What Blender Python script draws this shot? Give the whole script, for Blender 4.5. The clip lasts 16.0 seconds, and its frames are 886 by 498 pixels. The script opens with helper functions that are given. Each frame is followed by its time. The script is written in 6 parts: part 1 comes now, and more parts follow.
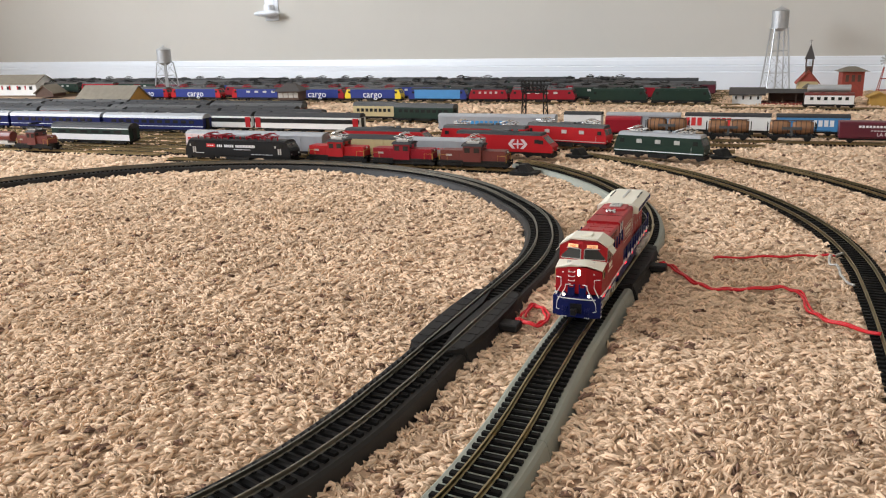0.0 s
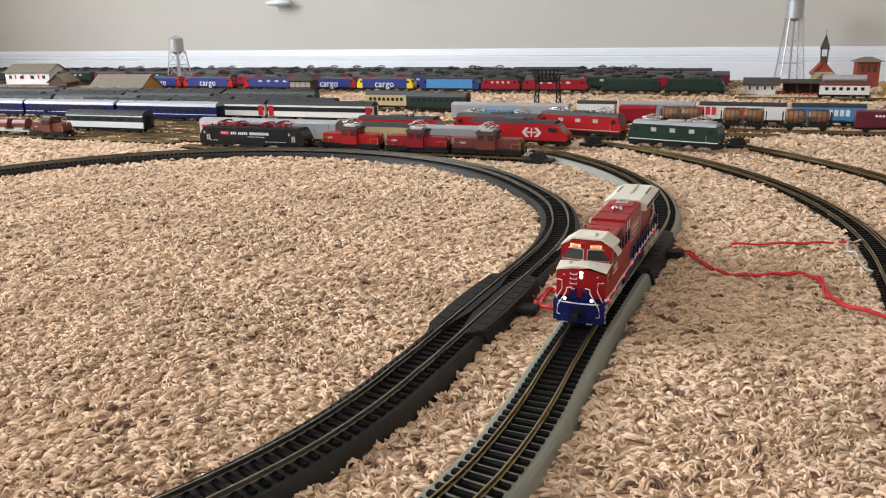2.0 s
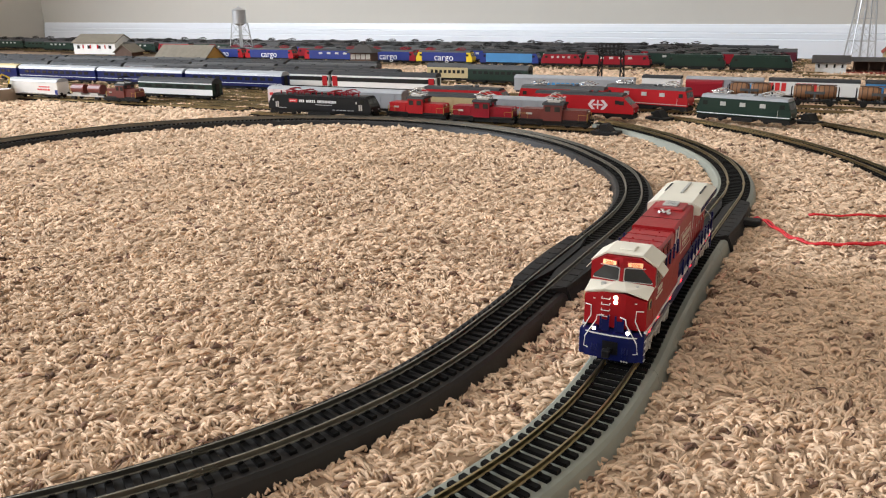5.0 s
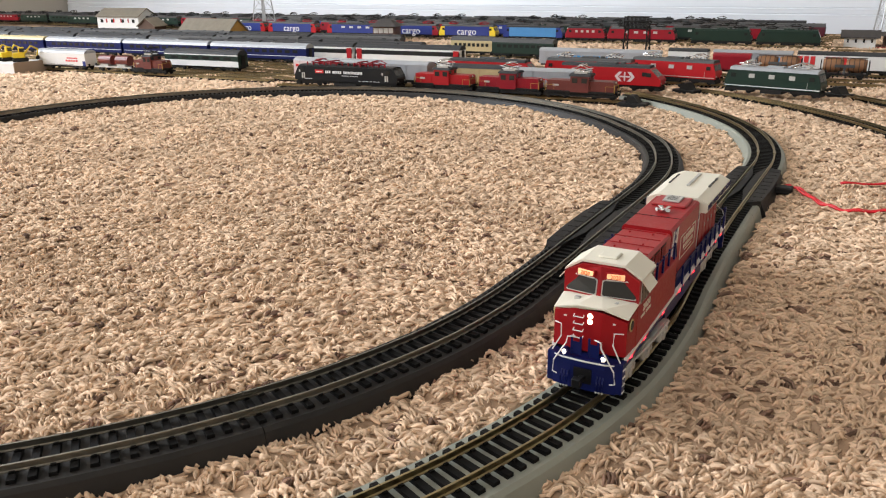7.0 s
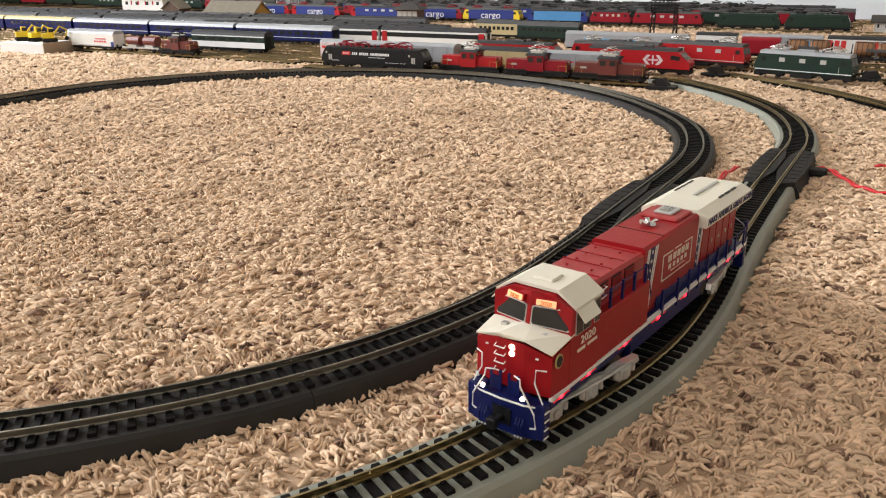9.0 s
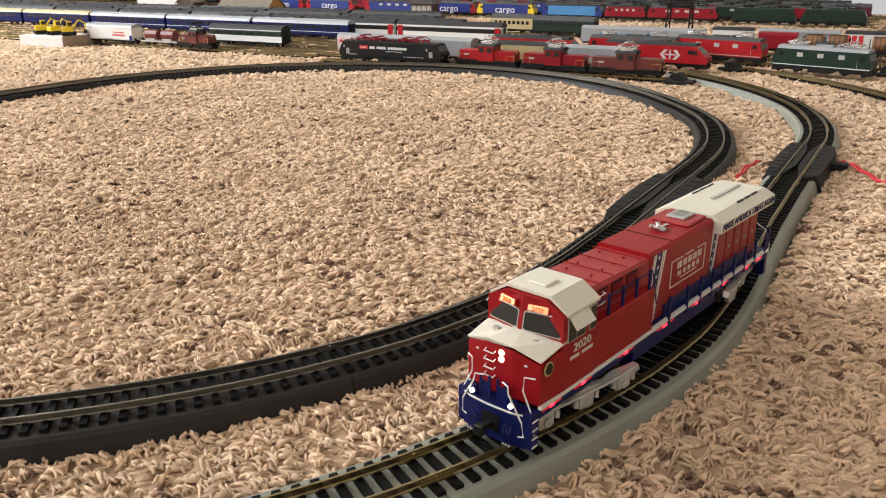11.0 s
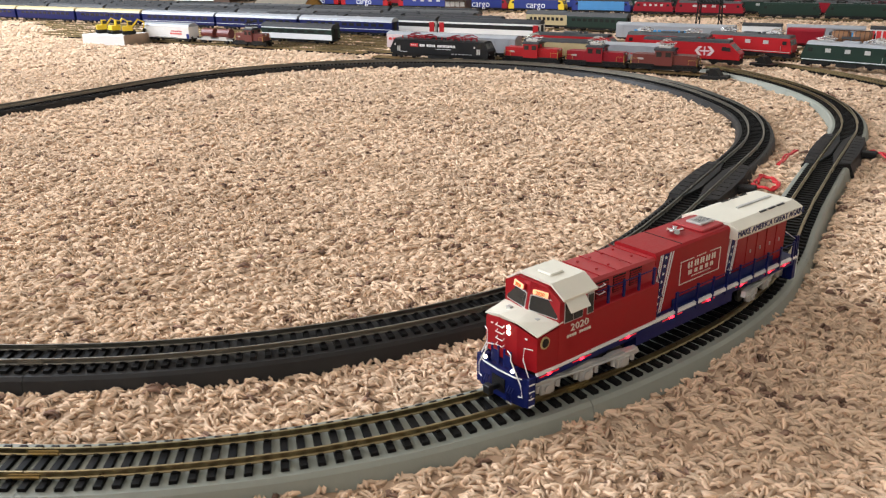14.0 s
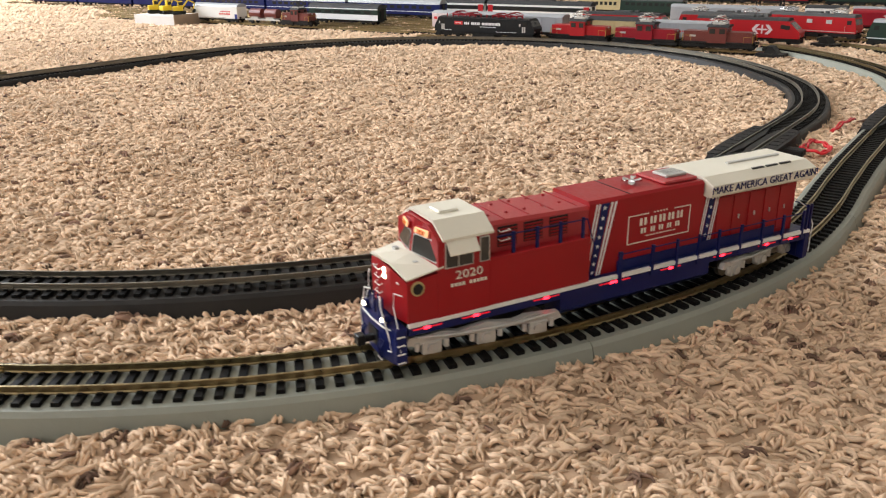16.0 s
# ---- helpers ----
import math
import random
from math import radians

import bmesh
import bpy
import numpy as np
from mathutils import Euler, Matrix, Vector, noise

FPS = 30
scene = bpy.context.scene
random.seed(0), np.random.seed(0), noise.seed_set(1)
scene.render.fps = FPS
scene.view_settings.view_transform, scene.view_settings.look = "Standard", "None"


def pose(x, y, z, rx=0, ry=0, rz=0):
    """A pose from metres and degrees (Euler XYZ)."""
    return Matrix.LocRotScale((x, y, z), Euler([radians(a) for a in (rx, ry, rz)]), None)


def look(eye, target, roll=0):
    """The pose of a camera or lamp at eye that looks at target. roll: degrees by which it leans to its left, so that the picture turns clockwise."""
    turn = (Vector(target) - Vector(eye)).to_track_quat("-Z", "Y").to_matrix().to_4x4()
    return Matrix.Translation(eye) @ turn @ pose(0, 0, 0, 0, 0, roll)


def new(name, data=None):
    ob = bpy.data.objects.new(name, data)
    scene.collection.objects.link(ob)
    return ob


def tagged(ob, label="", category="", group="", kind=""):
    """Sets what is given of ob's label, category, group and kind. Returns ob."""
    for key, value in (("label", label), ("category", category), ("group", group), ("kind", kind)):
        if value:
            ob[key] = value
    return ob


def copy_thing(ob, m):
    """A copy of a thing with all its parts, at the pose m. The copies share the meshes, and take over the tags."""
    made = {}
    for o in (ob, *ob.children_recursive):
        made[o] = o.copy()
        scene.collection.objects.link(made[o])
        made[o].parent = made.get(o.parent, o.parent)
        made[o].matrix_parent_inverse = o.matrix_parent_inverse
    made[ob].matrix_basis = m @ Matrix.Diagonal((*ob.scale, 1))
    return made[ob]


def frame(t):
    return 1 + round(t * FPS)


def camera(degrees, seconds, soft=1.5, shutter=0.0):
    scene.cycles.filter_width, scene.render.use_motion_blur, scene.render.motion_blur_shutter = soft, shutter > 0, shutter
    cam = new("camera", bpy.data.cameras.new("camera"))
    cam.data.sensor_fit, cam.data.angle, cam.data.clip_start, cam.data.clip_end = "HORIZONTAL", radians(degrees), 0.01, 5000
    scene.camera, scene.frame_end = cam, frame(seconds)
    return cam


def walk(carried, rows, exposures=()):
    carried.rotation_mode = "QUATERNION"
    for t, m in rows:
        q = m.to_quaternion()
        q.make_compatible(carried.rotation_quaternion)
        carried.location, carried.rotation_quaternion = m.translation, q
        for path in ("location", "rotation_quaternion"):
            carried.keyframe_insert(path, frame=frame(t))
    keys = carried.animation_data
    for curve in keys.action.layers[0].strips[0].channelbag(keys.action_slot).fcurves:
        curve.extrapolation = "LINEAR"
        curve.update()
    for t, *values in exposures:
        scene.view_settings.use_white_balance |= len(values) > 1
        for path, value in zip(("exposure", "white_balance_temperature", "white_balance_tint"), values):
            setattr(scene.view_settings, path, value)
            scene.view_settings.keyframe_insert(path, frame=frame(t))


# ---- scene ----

cam = camera(58.5, 16.0, soft=1.11, shutter=0.35)
PATH = [
    (0, (0.058, -0.002, 0.22), (-0.001, 1.925, -0.311), -1.4),
    (0.5, (0.058, -0.001, 0.218), (-0.006, 1.924, -0.321), -1.3),
    (1, (0.057, -0.003, 0.214), (-0.009, 1.92, -0.331), -1.2),
    (1.5, (0.054, -0.007, 0.213), (-0.021, 1.914, -0.338), -1.2),
    (2, (0.051, -0.005, 0.214), (-0.031, 1.916, -0.336), -1.3),
    (2.5, (0.048, -0.005, 0.214), (-0.045, 1.916, -0.336), -1.3),
    (3, (0.042, -0.009, 0.212), (-0.068, 1.91, -0.341), -1.2),
    (3.5, (0.038, -0.014, 0.208), (-0.095, 1.901, -0.354), -1.0),
    (4, (0.032, -0.017, 0.206), (-0.128, 1.892, -0.368), -0.9),
    (6.5, (0.016, -0.035, 0.196), (-0.212, 1.848, -0.44), -0.7),
    (7, (0.012, -0.037, 0.193), (-0.227, 1.84, -0.456), -0.7),
    (7.5, (0.008, -0.041, 0.192), (-0.243, 1.828, -0.474), -0.7),
    (8, (0.004, -0.047, 0.188), (-0.261, 1.816, -0.49), -0.6),
    (8.5, (0.002, -0.048, 0.188), (-0.272, 1.812, -0.494), -0.5),
    (9, (0.0, -0.046, 0.188), (-0.281, 1.813, -0.493), -0.5),
    (9.2, (0.001, -0.045, 0.189), (-0.283, 1.815, -0.489), -0.5),
    (11.5, (-0.017, -0.07, 0.188), (-0.328, 1.774, -0.521), -0.7),
    (12, (-0.022, -0.092, 0.181), (-0.337, 1.729, -0.583), -1.2),
    (12.5, (-0.027, -0.111, 0.189), (-0.337, 1.701, -0.597), -1.4),
    (13, (-0.038, -0.132, 0.199), (-0.342, 1.687, -0.574), -1.2),
    (13.5, (-0.044, -0.148, 0.204), (-0.36, 1.681, -0.542), -1.0),
    (14, (-0.056, -0.162, 0.212), (-0.394, 1.675, -0.501), -0.9),
    (14.5, (-0.068, -0.172, 0.217), (-0.439, 1.671, -0.465), -1.0),
    (15, (-0.07, -0.176, 0.208), (-0.472, 1.663, -0.468), -1.0),
    (15.5, (-0.053, -0.159, 0.185), (-0.497, 1.666, -0.502), -1.2),
    (16, (-0.031, -0.135, 0.166), (-0.504, 1.675, -0.543), -0.8),
]

# the clip's camera wanders a little in its white balance
BALANCE = [(0, 0.0, 6150, 10), (4, 0.0, 6100, 10), (6.5, 0.0, 6200, 10), (7.5, 0.0, 6250, 10), (9, 0.0, 6430, 10), (11.5, 0.0, 6400, 10), (12.4, 0.03, 6300, 10), (13, 0.10, 5980, 10), (14, 0.08, 5980, 10), (15, 0.06, 6080, 10), (16, 0.0, 6280, 10)]
walk(cam, [(t, look(eye, target, roll)) for t, eye, target, roll in PATH], BALANCE)

# ---- light ----
ROOM = -19.0                       # degrees by which the room's walls are turned
U = Vector((math.cos(radians(ROOM)), math.sin(radians(ROOM)), 0))
V = Vector((-U.y, U.x, 0))


def room(u, v, z=0.0):
    return U * u + V * v + Vector((0, 0, z))


world = bpy.data.worlds.new("sky")
scene.world = world
world.use_nodes = True
wn = world.node_tree
sky = wn.nodes.new("ShaderNodeTexSky")
sky.sky_type = "NISHITA"
sky.sun_disc = False
sky.sun_elevation, sky.sun_rotation = radians(38), radians(200)
wn.links.new(sky.outputs[0], wn.nodes["Background"].inputs[0])
wn.nodes["Background"].inputs[1].default_value = 0.12


def area_light(name, place, facing, w, h, watts, colour):
    lamp = bpy.data.lights.new(name, "AREA")
    lamp.shape, lamp.size, lamp.size_y, lamp.energy, lamp.color = "RECTANGLE", w, h, watts, colour
    ob = new(name, lamp)
    ob.matrix_world = look(place, place + facing)
    return ob


WEST, EAST, SOUTH, NORTH, CEIL = -4.1, 2.2, -1.9, 3.1, 2.5
area_light("window_light_west", room(WEST + 0.12, 0.1, 1.55), Vector((U.x, U.y, -0.15)), 2.3, 1.3, 196, (0.955, 0.98, 1.0))
# unseen warm fill behind the camera, added to brighten the faces turned south
area_light("window_light_south", room(-0.3, SOUTH + 0.12, 1.45), Vector((V.x, V.y, 0.0)), 1.6, 1.3, 9, (1.0, 0.90, 0.78))
scene.view_settings.exposure = 0.0


# ---- materials ----
def mat(name, colour, rough=0.5, metal=0.0,  vary=0.12, size=40.0, bump=0.0, bump_size=400.0, per_object=0.0, island=0.0, emit=0.0, coat=0.0, spec=0.5):
    m = bpy.data.materials.new(name)
    m.use_nodes = True
    nt = m.node_tree
    b = nt.nodes["Principled BSDF"]
    b.inputs["Roughness"].default_value = rough
    b.inputs["Metallic"].default_value = metal
    b.inputs["Coat Weight"].default_value = coat
    b.inputs["Specular IOR Level"].default_value = spec
    tc = nt.nodes.new("ShaderNodeTexCoord")
    nz = nt.nodes.new("ShaderNodeTexNoise")
    nz.inputs["Scale"].default_value, nz.inputs["Detail"].default_value = size, 6
    nt.links.new(tc.outputs["Object"], nz.inputs["Vector"])
    nz2 = nt.nodes.new("ShaderNodeTexNoise")
    nz2.inputs["Scale"].default_value, nz2.inputs["Detail"].default_value = size * 11, 3
    nt.links.new(tc.outputs["Object"], nz2.inputs["Vector"])
    add = nt.nodes.new("ShaderNodeMath")
    add.operation = "MULTIPLY_ADD"
    nt.links.new(nz2.outputs[0], add.inputs[0])
    add.inputs[1].default_value = 0.5
    nt.links.new(nz.outputs[0], add.inputs[2])
    last = add.outputs[0]
    for on, node, out in ((per_object, "ShaderNodeObjectInfo", "Random"), (island, "ShaderNodeNewGeometry", "Random Per Island")):
        if on:
            info = nt.nodes.new(node)
            k = nt.nodes.new("ShaderNodeMath")
            k.operation = "MULTIPLY_ADD"
            nt.links.new(info.outputs[out], k.inputs[0])
            k.inputs[1].default_value = on
            nt.links.new(last, k.inputs[2])
            last = k.outputs[0]
    span = 0.5 + 0.25 + 0.5 * (per_object + island)
    mr = nt.nodes.new("ShaderNodeMapRange")
    nt.links.new(last, mr.inputs["Value"])
    mr.inputs["From Min"].default_value, mr.inputs["From Max"].default_value = span - 0.4, span + 0.4
    mr.inputs["To Min"].default_value, mr.inputs["To Max"].default_value = 1 - vary, 1 + vary
    vm = nt.nodes.new("ShaderNodeVectorMath")
    vm.operation = "SCALE"
    vm.inputs[0].default_value = colour
    nt.links.new(mr.outputs[0], vm.inputs["Scale"])
    nt.links.new(vm.outputs[0], b.inputs["Base Color"])
    rr = nt.nodes.new("ShaderNodeMapRange")
    nt.links.new(nz2.outputs[0], rr.inputs["Value"])
    rr.inputs["To Min"].default_value, rr.inputs["To Max"].default_value = max(0.03, rough - 0.12), min(1, rough + 0.12)
    nt.links.new(rr.outputs[0], b.inputs["Roughness"])
    if bump:
        nb = nt.nodes.new("ShaderNodeTexNoise")
        nb.inputs["Scale"].default_value, nb.inputs["Detail"].default_value = bump_size, 4
        nt.links.new(tc.outputs["Object"], nb.inputs["Vector"])
        bp = nt.nodes.new("ShaderNodeBump")
        bp.inputs["Strength"].default_value, bp.inputs["Distance"].default_value = bump, 0.4 / bump_size
        nt.links.new(nb.outputs[0], bp.inputs["Height"])
        nt.links.new(bp.outputs[0], b.inputs["Normal"])
    if emit:
        b.inputs["Emission Color"].default_value = (*colour, 1)
        b.inputs["Emission Strength"].default_value = emit
    return m


M = {
    "wall": mat("wall_paint", (0.56, 0.535, 0.485), 0.85, vary=0.03, size=2, bump=0.15, bump_size=300),
    "trim": mat("white_gloss_paint", (0.78, 0.81, 0.86), 0.35, vary=0.02, size=4),
    "ceiling": mat("ceiling_paint", (0.80, 0.79, 0.76), 0.9, vary=0.02, size=3),
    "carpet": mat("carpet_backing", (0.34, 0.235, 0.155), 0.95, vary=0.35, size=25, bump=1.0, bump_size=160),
    # pile: the yarn's beige darkened, to paint shade into the gaps between locks
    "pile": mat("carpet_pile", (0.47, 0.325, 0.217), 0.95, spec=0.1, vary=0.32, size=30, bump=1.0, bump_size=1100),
    # fleck: brown strands, whose colour also stands for shadow in the gaps
    "fleck": mat("brown_yarn", (0.25, 0.155, 0.11), 0.95, spec=0.1, vary=0.5, size=30, bump=1.0, bump_size=1100, island=1.0),
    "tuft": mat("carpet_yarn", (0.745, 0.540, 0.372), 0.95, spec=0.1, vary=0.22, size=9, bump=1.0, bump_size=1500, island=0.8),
    "blackbed": mat("black_roadbed_plastic", (0.024, 0.022, 0.0205), 0.5, spec=0.25, vary=0.2, size=30, bump=0.15, bump_size=700),
    "greybed": mat("grey_roadbed_plastic", (0.26, 0.27, 0.225), 0.5, vary=0.08, size=30, bump=0.12, bump_size=700),
    "sleeper": mat("black_sleeper_plastic", (0.0065, 0.0060, 0.0058), 0.6, spec=0.12, vary=0.3, size=60, per_object=0.5),
    "brass_rail": mat("yellowed_nickel_rail", (0.36, 0.285, 0.155), 0.32, 1.0, vary=0.2, size=60),
    "steel_rail": mat("dull_steel_rail", (0.26, 0.24, 0.20), 0.42, 1.0, vary=0.2, size=60),
    "rerail": mat("charcoal_plastic", (0.018, 0.0165, 0.016), 0.6, spec=0.2, vary=0.25, size=60, bump=0.2, bump_size=900),
    "red": mat("red_model_paint", (0.31, 0.006, 0.010), 0.40, spec=0.3, vary=0.07, size=60),
    "redroof": mat("faded_red_roof_paint", (0.37, 0.028, 0.03), 0.42, vary=0.09, size=80),
    "cream": mat("ivory_model_paint", (0.76, 0.72, 0.60), 0.45, vary=0.04, size=60),
    "white": mat("white_model_paint", (0.78, 0.77, 0.74), 0.45, vary=0.04, size=60),
    "navy": mat("navy_model_paint", (0.005, 0.010, 0.085), 0.4, spec=0.25, vary=0.1, size=60),
    "silver": mat("silver_painted_plastic", (0.52, 0.51, 0.48), 0.4, 0.35, vary=0.15, size=120),
    "chrome": mat("bright_chrome", (0.75, 0.75, 0.75), 0.18, 1.0, vary=0.05),
    "black": mat("black_model_paint", (0.010, 0.010, 0.011), 0.42, spec=0.25, vary=0.2, size=60),
    "glass": mat("dark_glazing", (0.030, 0.030, 0.028), 0.10, spec=0.5, vary=0.2, size=60),
    "lit": mat("lit_headlamp", (1.0, 0.84, 0.58), 0.4, emit=6.0),
    "board": mat("lit_number_board", (1.0, 0.56, 0.28), 0.4, emit=0.55),
    "boardtext": mat("number_board_digits", (0.75, 0.22, 0.03), 0.5),
    "led": mat("lit_red_led", (1.0, 0.015, 0.03), 0.4, emit=7.0),
    "ledglow": mat("red_lit_lens", (0.8, 0.01, 0.03), 0.3, emit=0.45),
    "gold": mat("gilt_print", (0.42, 0.33, 0.14), 0.5),
    "wire": mat("red_wire_insulation", (0.62, 0.012, 0.02), 0.4, vary=0.1, size=60),
}


# ---- mesh helpers ----
def part(name, bm, material, parent=None, label="", smooth=False, kind=""):
    me = bpy.data.meshes.new(name)
    if isinstance(bm, bmesh.types.BMesh):
        bmesh.ops.recalc_face_normals(bm, faces=bm.faces)
        bm.to_mesh(me)
        bm.free()
    else:
        me.from_pydata(bm[0], [], bm[1])
    if smooth:
        me.polygons.foreach_set("use_smooth", [True] * len(me.polygons))
    me.materials.append(M[material] if isinstance(material, str) else material)
    ob = new(name, me)
    if parent is not None:
        ob.parent = parent
    return tagged(ob, label, kind=kind)


def thing(name, place, yaw, label, category, group="", kind=""):
    ob = new(name)
    ob.empty_display_size = 0.02
    ob.matrix_world = pose(*place, 0, 0, yaw)
    return tagged(ob, label, category, group, kind)


def again(ob, parent, m=None):
    """One more part on the same mesh."""
    o = new(ob.name, ob.data)
    o.parent = parent
    o.matrix_basis = m or Matrix()
    return o


def box(bm, x0, x1, y0, y1, z0, z1, bevel=0.0, m=None):
    r = bmesh.ops.create_cube(bm, size=1.0)
    for v in r["verts"]:
        v.co = Vector(((x0 + x1) / 2 + v.co.x * (x1 - x0), (y0 + y1) / 2 + v.co.y * (y1 - y0), (z0 + z1) / 2 + v.co.z * (z1 - z0)))
        if m:
            v.co = m @ v.co
    if bevel:
        es = list({e for v in r["verts"] for e in v.link_edges})
        bmesh.ops.bevel(bm, geom=es, offset=bevel, segments=1, affect="EDGES")
    return bm


def boxes(*rows, bevel=0.0):
    bm = bmesh.new()
    for r in rows:
        box(bm, *r, bevel=bevel)
    return bm


def prism(bm, outline, a, b, axis="x"):
    """An outline of (y, z) drawn out along x from a to b; axis y: outline of (x, z) along y; z: (x, y) along z."""
    def at(p, q):
        return {"x": (q, p[0], p[1]), "y": (p[0], q, p[1]), "z": (p[0], p[1], q)}[axis]
    lo = [bm.verts.new(at(p, a)) for p in outline]
    hi = [bm.verts.new(at(p, b)) for p in outline]
    n = len(outline)
    for i in range(n):
        bm.faces.new((lo[i], lo[(i + 1) % n], hi[(i + 1) % n], hi[i]))
    bm.faces.new(lo[::-1])
    bm.faces.new(hi)
    return bm


def tube(bm, pts, r, sides=6):
    pts = [Vector(p) for p in pts]
    rings = []
    for i, p in enumerate(pts):
        d = (pts[min(i + 1, len(pts) - 1)] - pts[max(i - 1, 0)]).normalized()
        a = d.cross(Vector((0, 0, 1)))
        a = a.normalized() if a.length > 1e-4 else Vector((1, 0, 0))
        b = d.cross(a)
        rings.append([bm.verts.new(p + r * (a * math.cos(k * math.tau / sides) + b * math.sin(k * math.tau / sides))) for k in range(sides)])
    for q, w in zip(rings, rings[1:]):
        for k in range(sides):
            bm.faces.new((q[k], q[(k + 1) % sides], w[(k + 1) % sides], w[k]))
    bm.faces.new(rings[0][::-1])
    bm.faces.new(rings[-1])
    return bm


def cyl(bm, p, q, r, sides=14, r2=None):
    p, q = Vector(p), Vector(q)
    d = q - p
    m = Matrix.Translation((p + q) / 2) @ d.to_track_quat("Z", "Y").to_matrix().to_4x4()
    bmesh.ops.create_cone(bm, cap_ends=True, segments=sides, radius1=r, radius2=r if r2 is None else r2, depth=d.length, matrix=m)
    return bm


def ball(bm, c, r, seg=10):
    bmesh.ops.create_uvsphere(bm, u_segments=seg, v_segments=max(4, seg // 2), radius=r, matrix=Matrix.Translation(c))
    return bm


def lettering(text, size, material, parent, m, name="lettering", depth=0.00015, squeeze=1.0):
    cu = bpy.data.curves.new("text", "FONT")
    cu.body, cu.size, cu.align_x, cu.align_y, cu.extrude = text, size, "CENTER", "CENTER", depth
    cu.resolution_u = 2
    tmp = new("text", cu)
    bpy.context.view_layer.update()
    me = bpy.data.meshes.new_from_object(tmp.evaluated_get(bpy.context.evaluated_depsgraph_get()))
    bpy.data.objects.remove(tmp)
    me.name = name
    me.materials.clear()
    me.materials.append(M[material])
    ob = new(name, me)
    ob.parent = parent
    ob.matrix_basis = m @ Matrix.Diagonal((squeeze, 1, 1, 1))
    return tagged(ob, kind="stuff")


# ---- the room ----
def by_wall(ob):
    """Turns a thing of the room with the wall behind the trains, which is not quite in line with their rows."""
    pivot = room(-1.2, NORTH)
    ob.matrix_world = pose(pivot.x, pivot.y, 0, 0, 0, -5.5) @ pose(-pivot.x, -pivot.y, 0) @ ob.matrix_world


def wall(name, u0, u1, v0, v1, z0, z1, material="wall", bevel=0.0, label="plain beige painted wall"):
    bm = box(bmesh.new(), u0, u1, v0, v1, z0, z1, bevel)
    ob = part(name, bm, material, label=label, kind="structure")
    ob.matrix_world = pose(0, 0, 0, 0, 0, ROOM)
    return ob


def opening_wall(name, along, a0, a1, t0, t1, w0, w1, s, h):
    """A wall with one opening from w0 to w1, sill s, head h."""
    bm = bmesh.new()
    for p0, p1, z0, z1 in ((a0, w0, 0, CEIL), (w1, a1, 0, CEIL), (w0, w1, 0, s), (w0, w1, h, CEIL)):
        if along == "v":
            box(bm, t0, t1, p0, p1, z0 - 0.01, z1)
        else:
            box(bm, p0, p1, t0, t1, z0 - 0.01, z1)
    ob = part(name, bm, "wall", label="plain beige painted wall with an opening", kind="structure")
    ob.matrix_world = pose(0, 0, 0, 0, 0, ROOM)


by_wall(wall("wall_north", WEST - 0.3, EAST + 0.12, NORTH, NORTH + 0.12, -0.01, CEIL))
wall("wall_east", EAST, EAST + 0.12, SOUTH, NORTH, -0.01, CEIL)
opening_wall("wall_west", "v", SOUTH, NORTH + 0.42, WEST - 0.12, WEST, -1.05, 1.25, 0.9, 2.2)
# the opening in this unseen wall is added to hold the fill lamp
opening_wall("wall_south", "u", WEST - 0.12, EAST + 0.12, SOUTH - 0.12, SOUTH, -1.1, 0.5, 0.8, 2.1)
wall("ceiling", WEST - 0.12, EAST + 0.12, SOUTH - 0.12, NORTH + 0.5, CEIL, CEIL + 0.1, "ceiling", label="white painted ceiling")

# skirting board with a stepped moulding
bm = bmesh.new()
prism(bm, [(NORTH, 0.0), (NORTH - 0.016, 0.0), (NORTH - 0.016, 0.060), (NORTH - 0.0115, 0.063), (NORTH - 0.0135, 0.066), (NORTH - 0.0135, 0.080), (NORTH - 0.0085, 0.083), (NORTH - 0.0105, 0.086), (NORTH - 0.0085, 0.100), (NORTH - 0.005, 0.109), (NORTH, 0.112)], WEST, EAST)
skirt = part("baseboard", bm, "trim", label="white glossy moulded skirting board along the wall", kind="structure")
skirt.matrix_world = pose(0, 0, 0, 0, 0, ROOM)
by_wall(skirt)


# ---- tracks ----
RAIL = 0.0135                      # height of the rail heads
GAUGE = 0.0163


def stadium(cx, cy, th, a, r, drift=()):
    """A way round a loop: s in metres from the near end of its straight side, growing clockwise; gives place and direction.
    drift: (s, metres) by which the laid track strays outwards."""
    c, u = Vector((cx, cy, 0)), Vector((math.cos(th), math.sin(th), 0))
    n = Vector((u.y, -u.x, 0))
    whole = 4 * a + math.tau * r

    def plain(s):
        s = (s + math.pi * r + 2 * a) % whole - math.pi * r - 2 * a
        if s > math.pi * r:
            k = s - math.pi * r
            return c - u * a - n * r + u * k, u.copy()
        if s > 0:
            f = s / r
            return c - u * a + (n * math.cos(f) - u * math.sin(f)) * r, -n * math.sin(f) - u * math.cos(f)
        if s > -2 * a:
            return c - u * a + n * r - u * s, -u
        f = (-s - 2 * a) / r
        return c + u * a + (n * math.cos(f) + u * math.sin(f)) * r, n * math.sin(f) - u * math.cos(f)

    def out(s):
        p, d = plain(s)
        k = float(np.interp(s, [q[0] for q in drift], [q[1] for q in drift])) if drift else 0.0
        return p + Vector((-d.y, d.x, 0)) * k

    def at(s):
        return out(s), (out(s + 0.004) - out(s - 0.004)).normalized()
    at.whole = whole
    return at


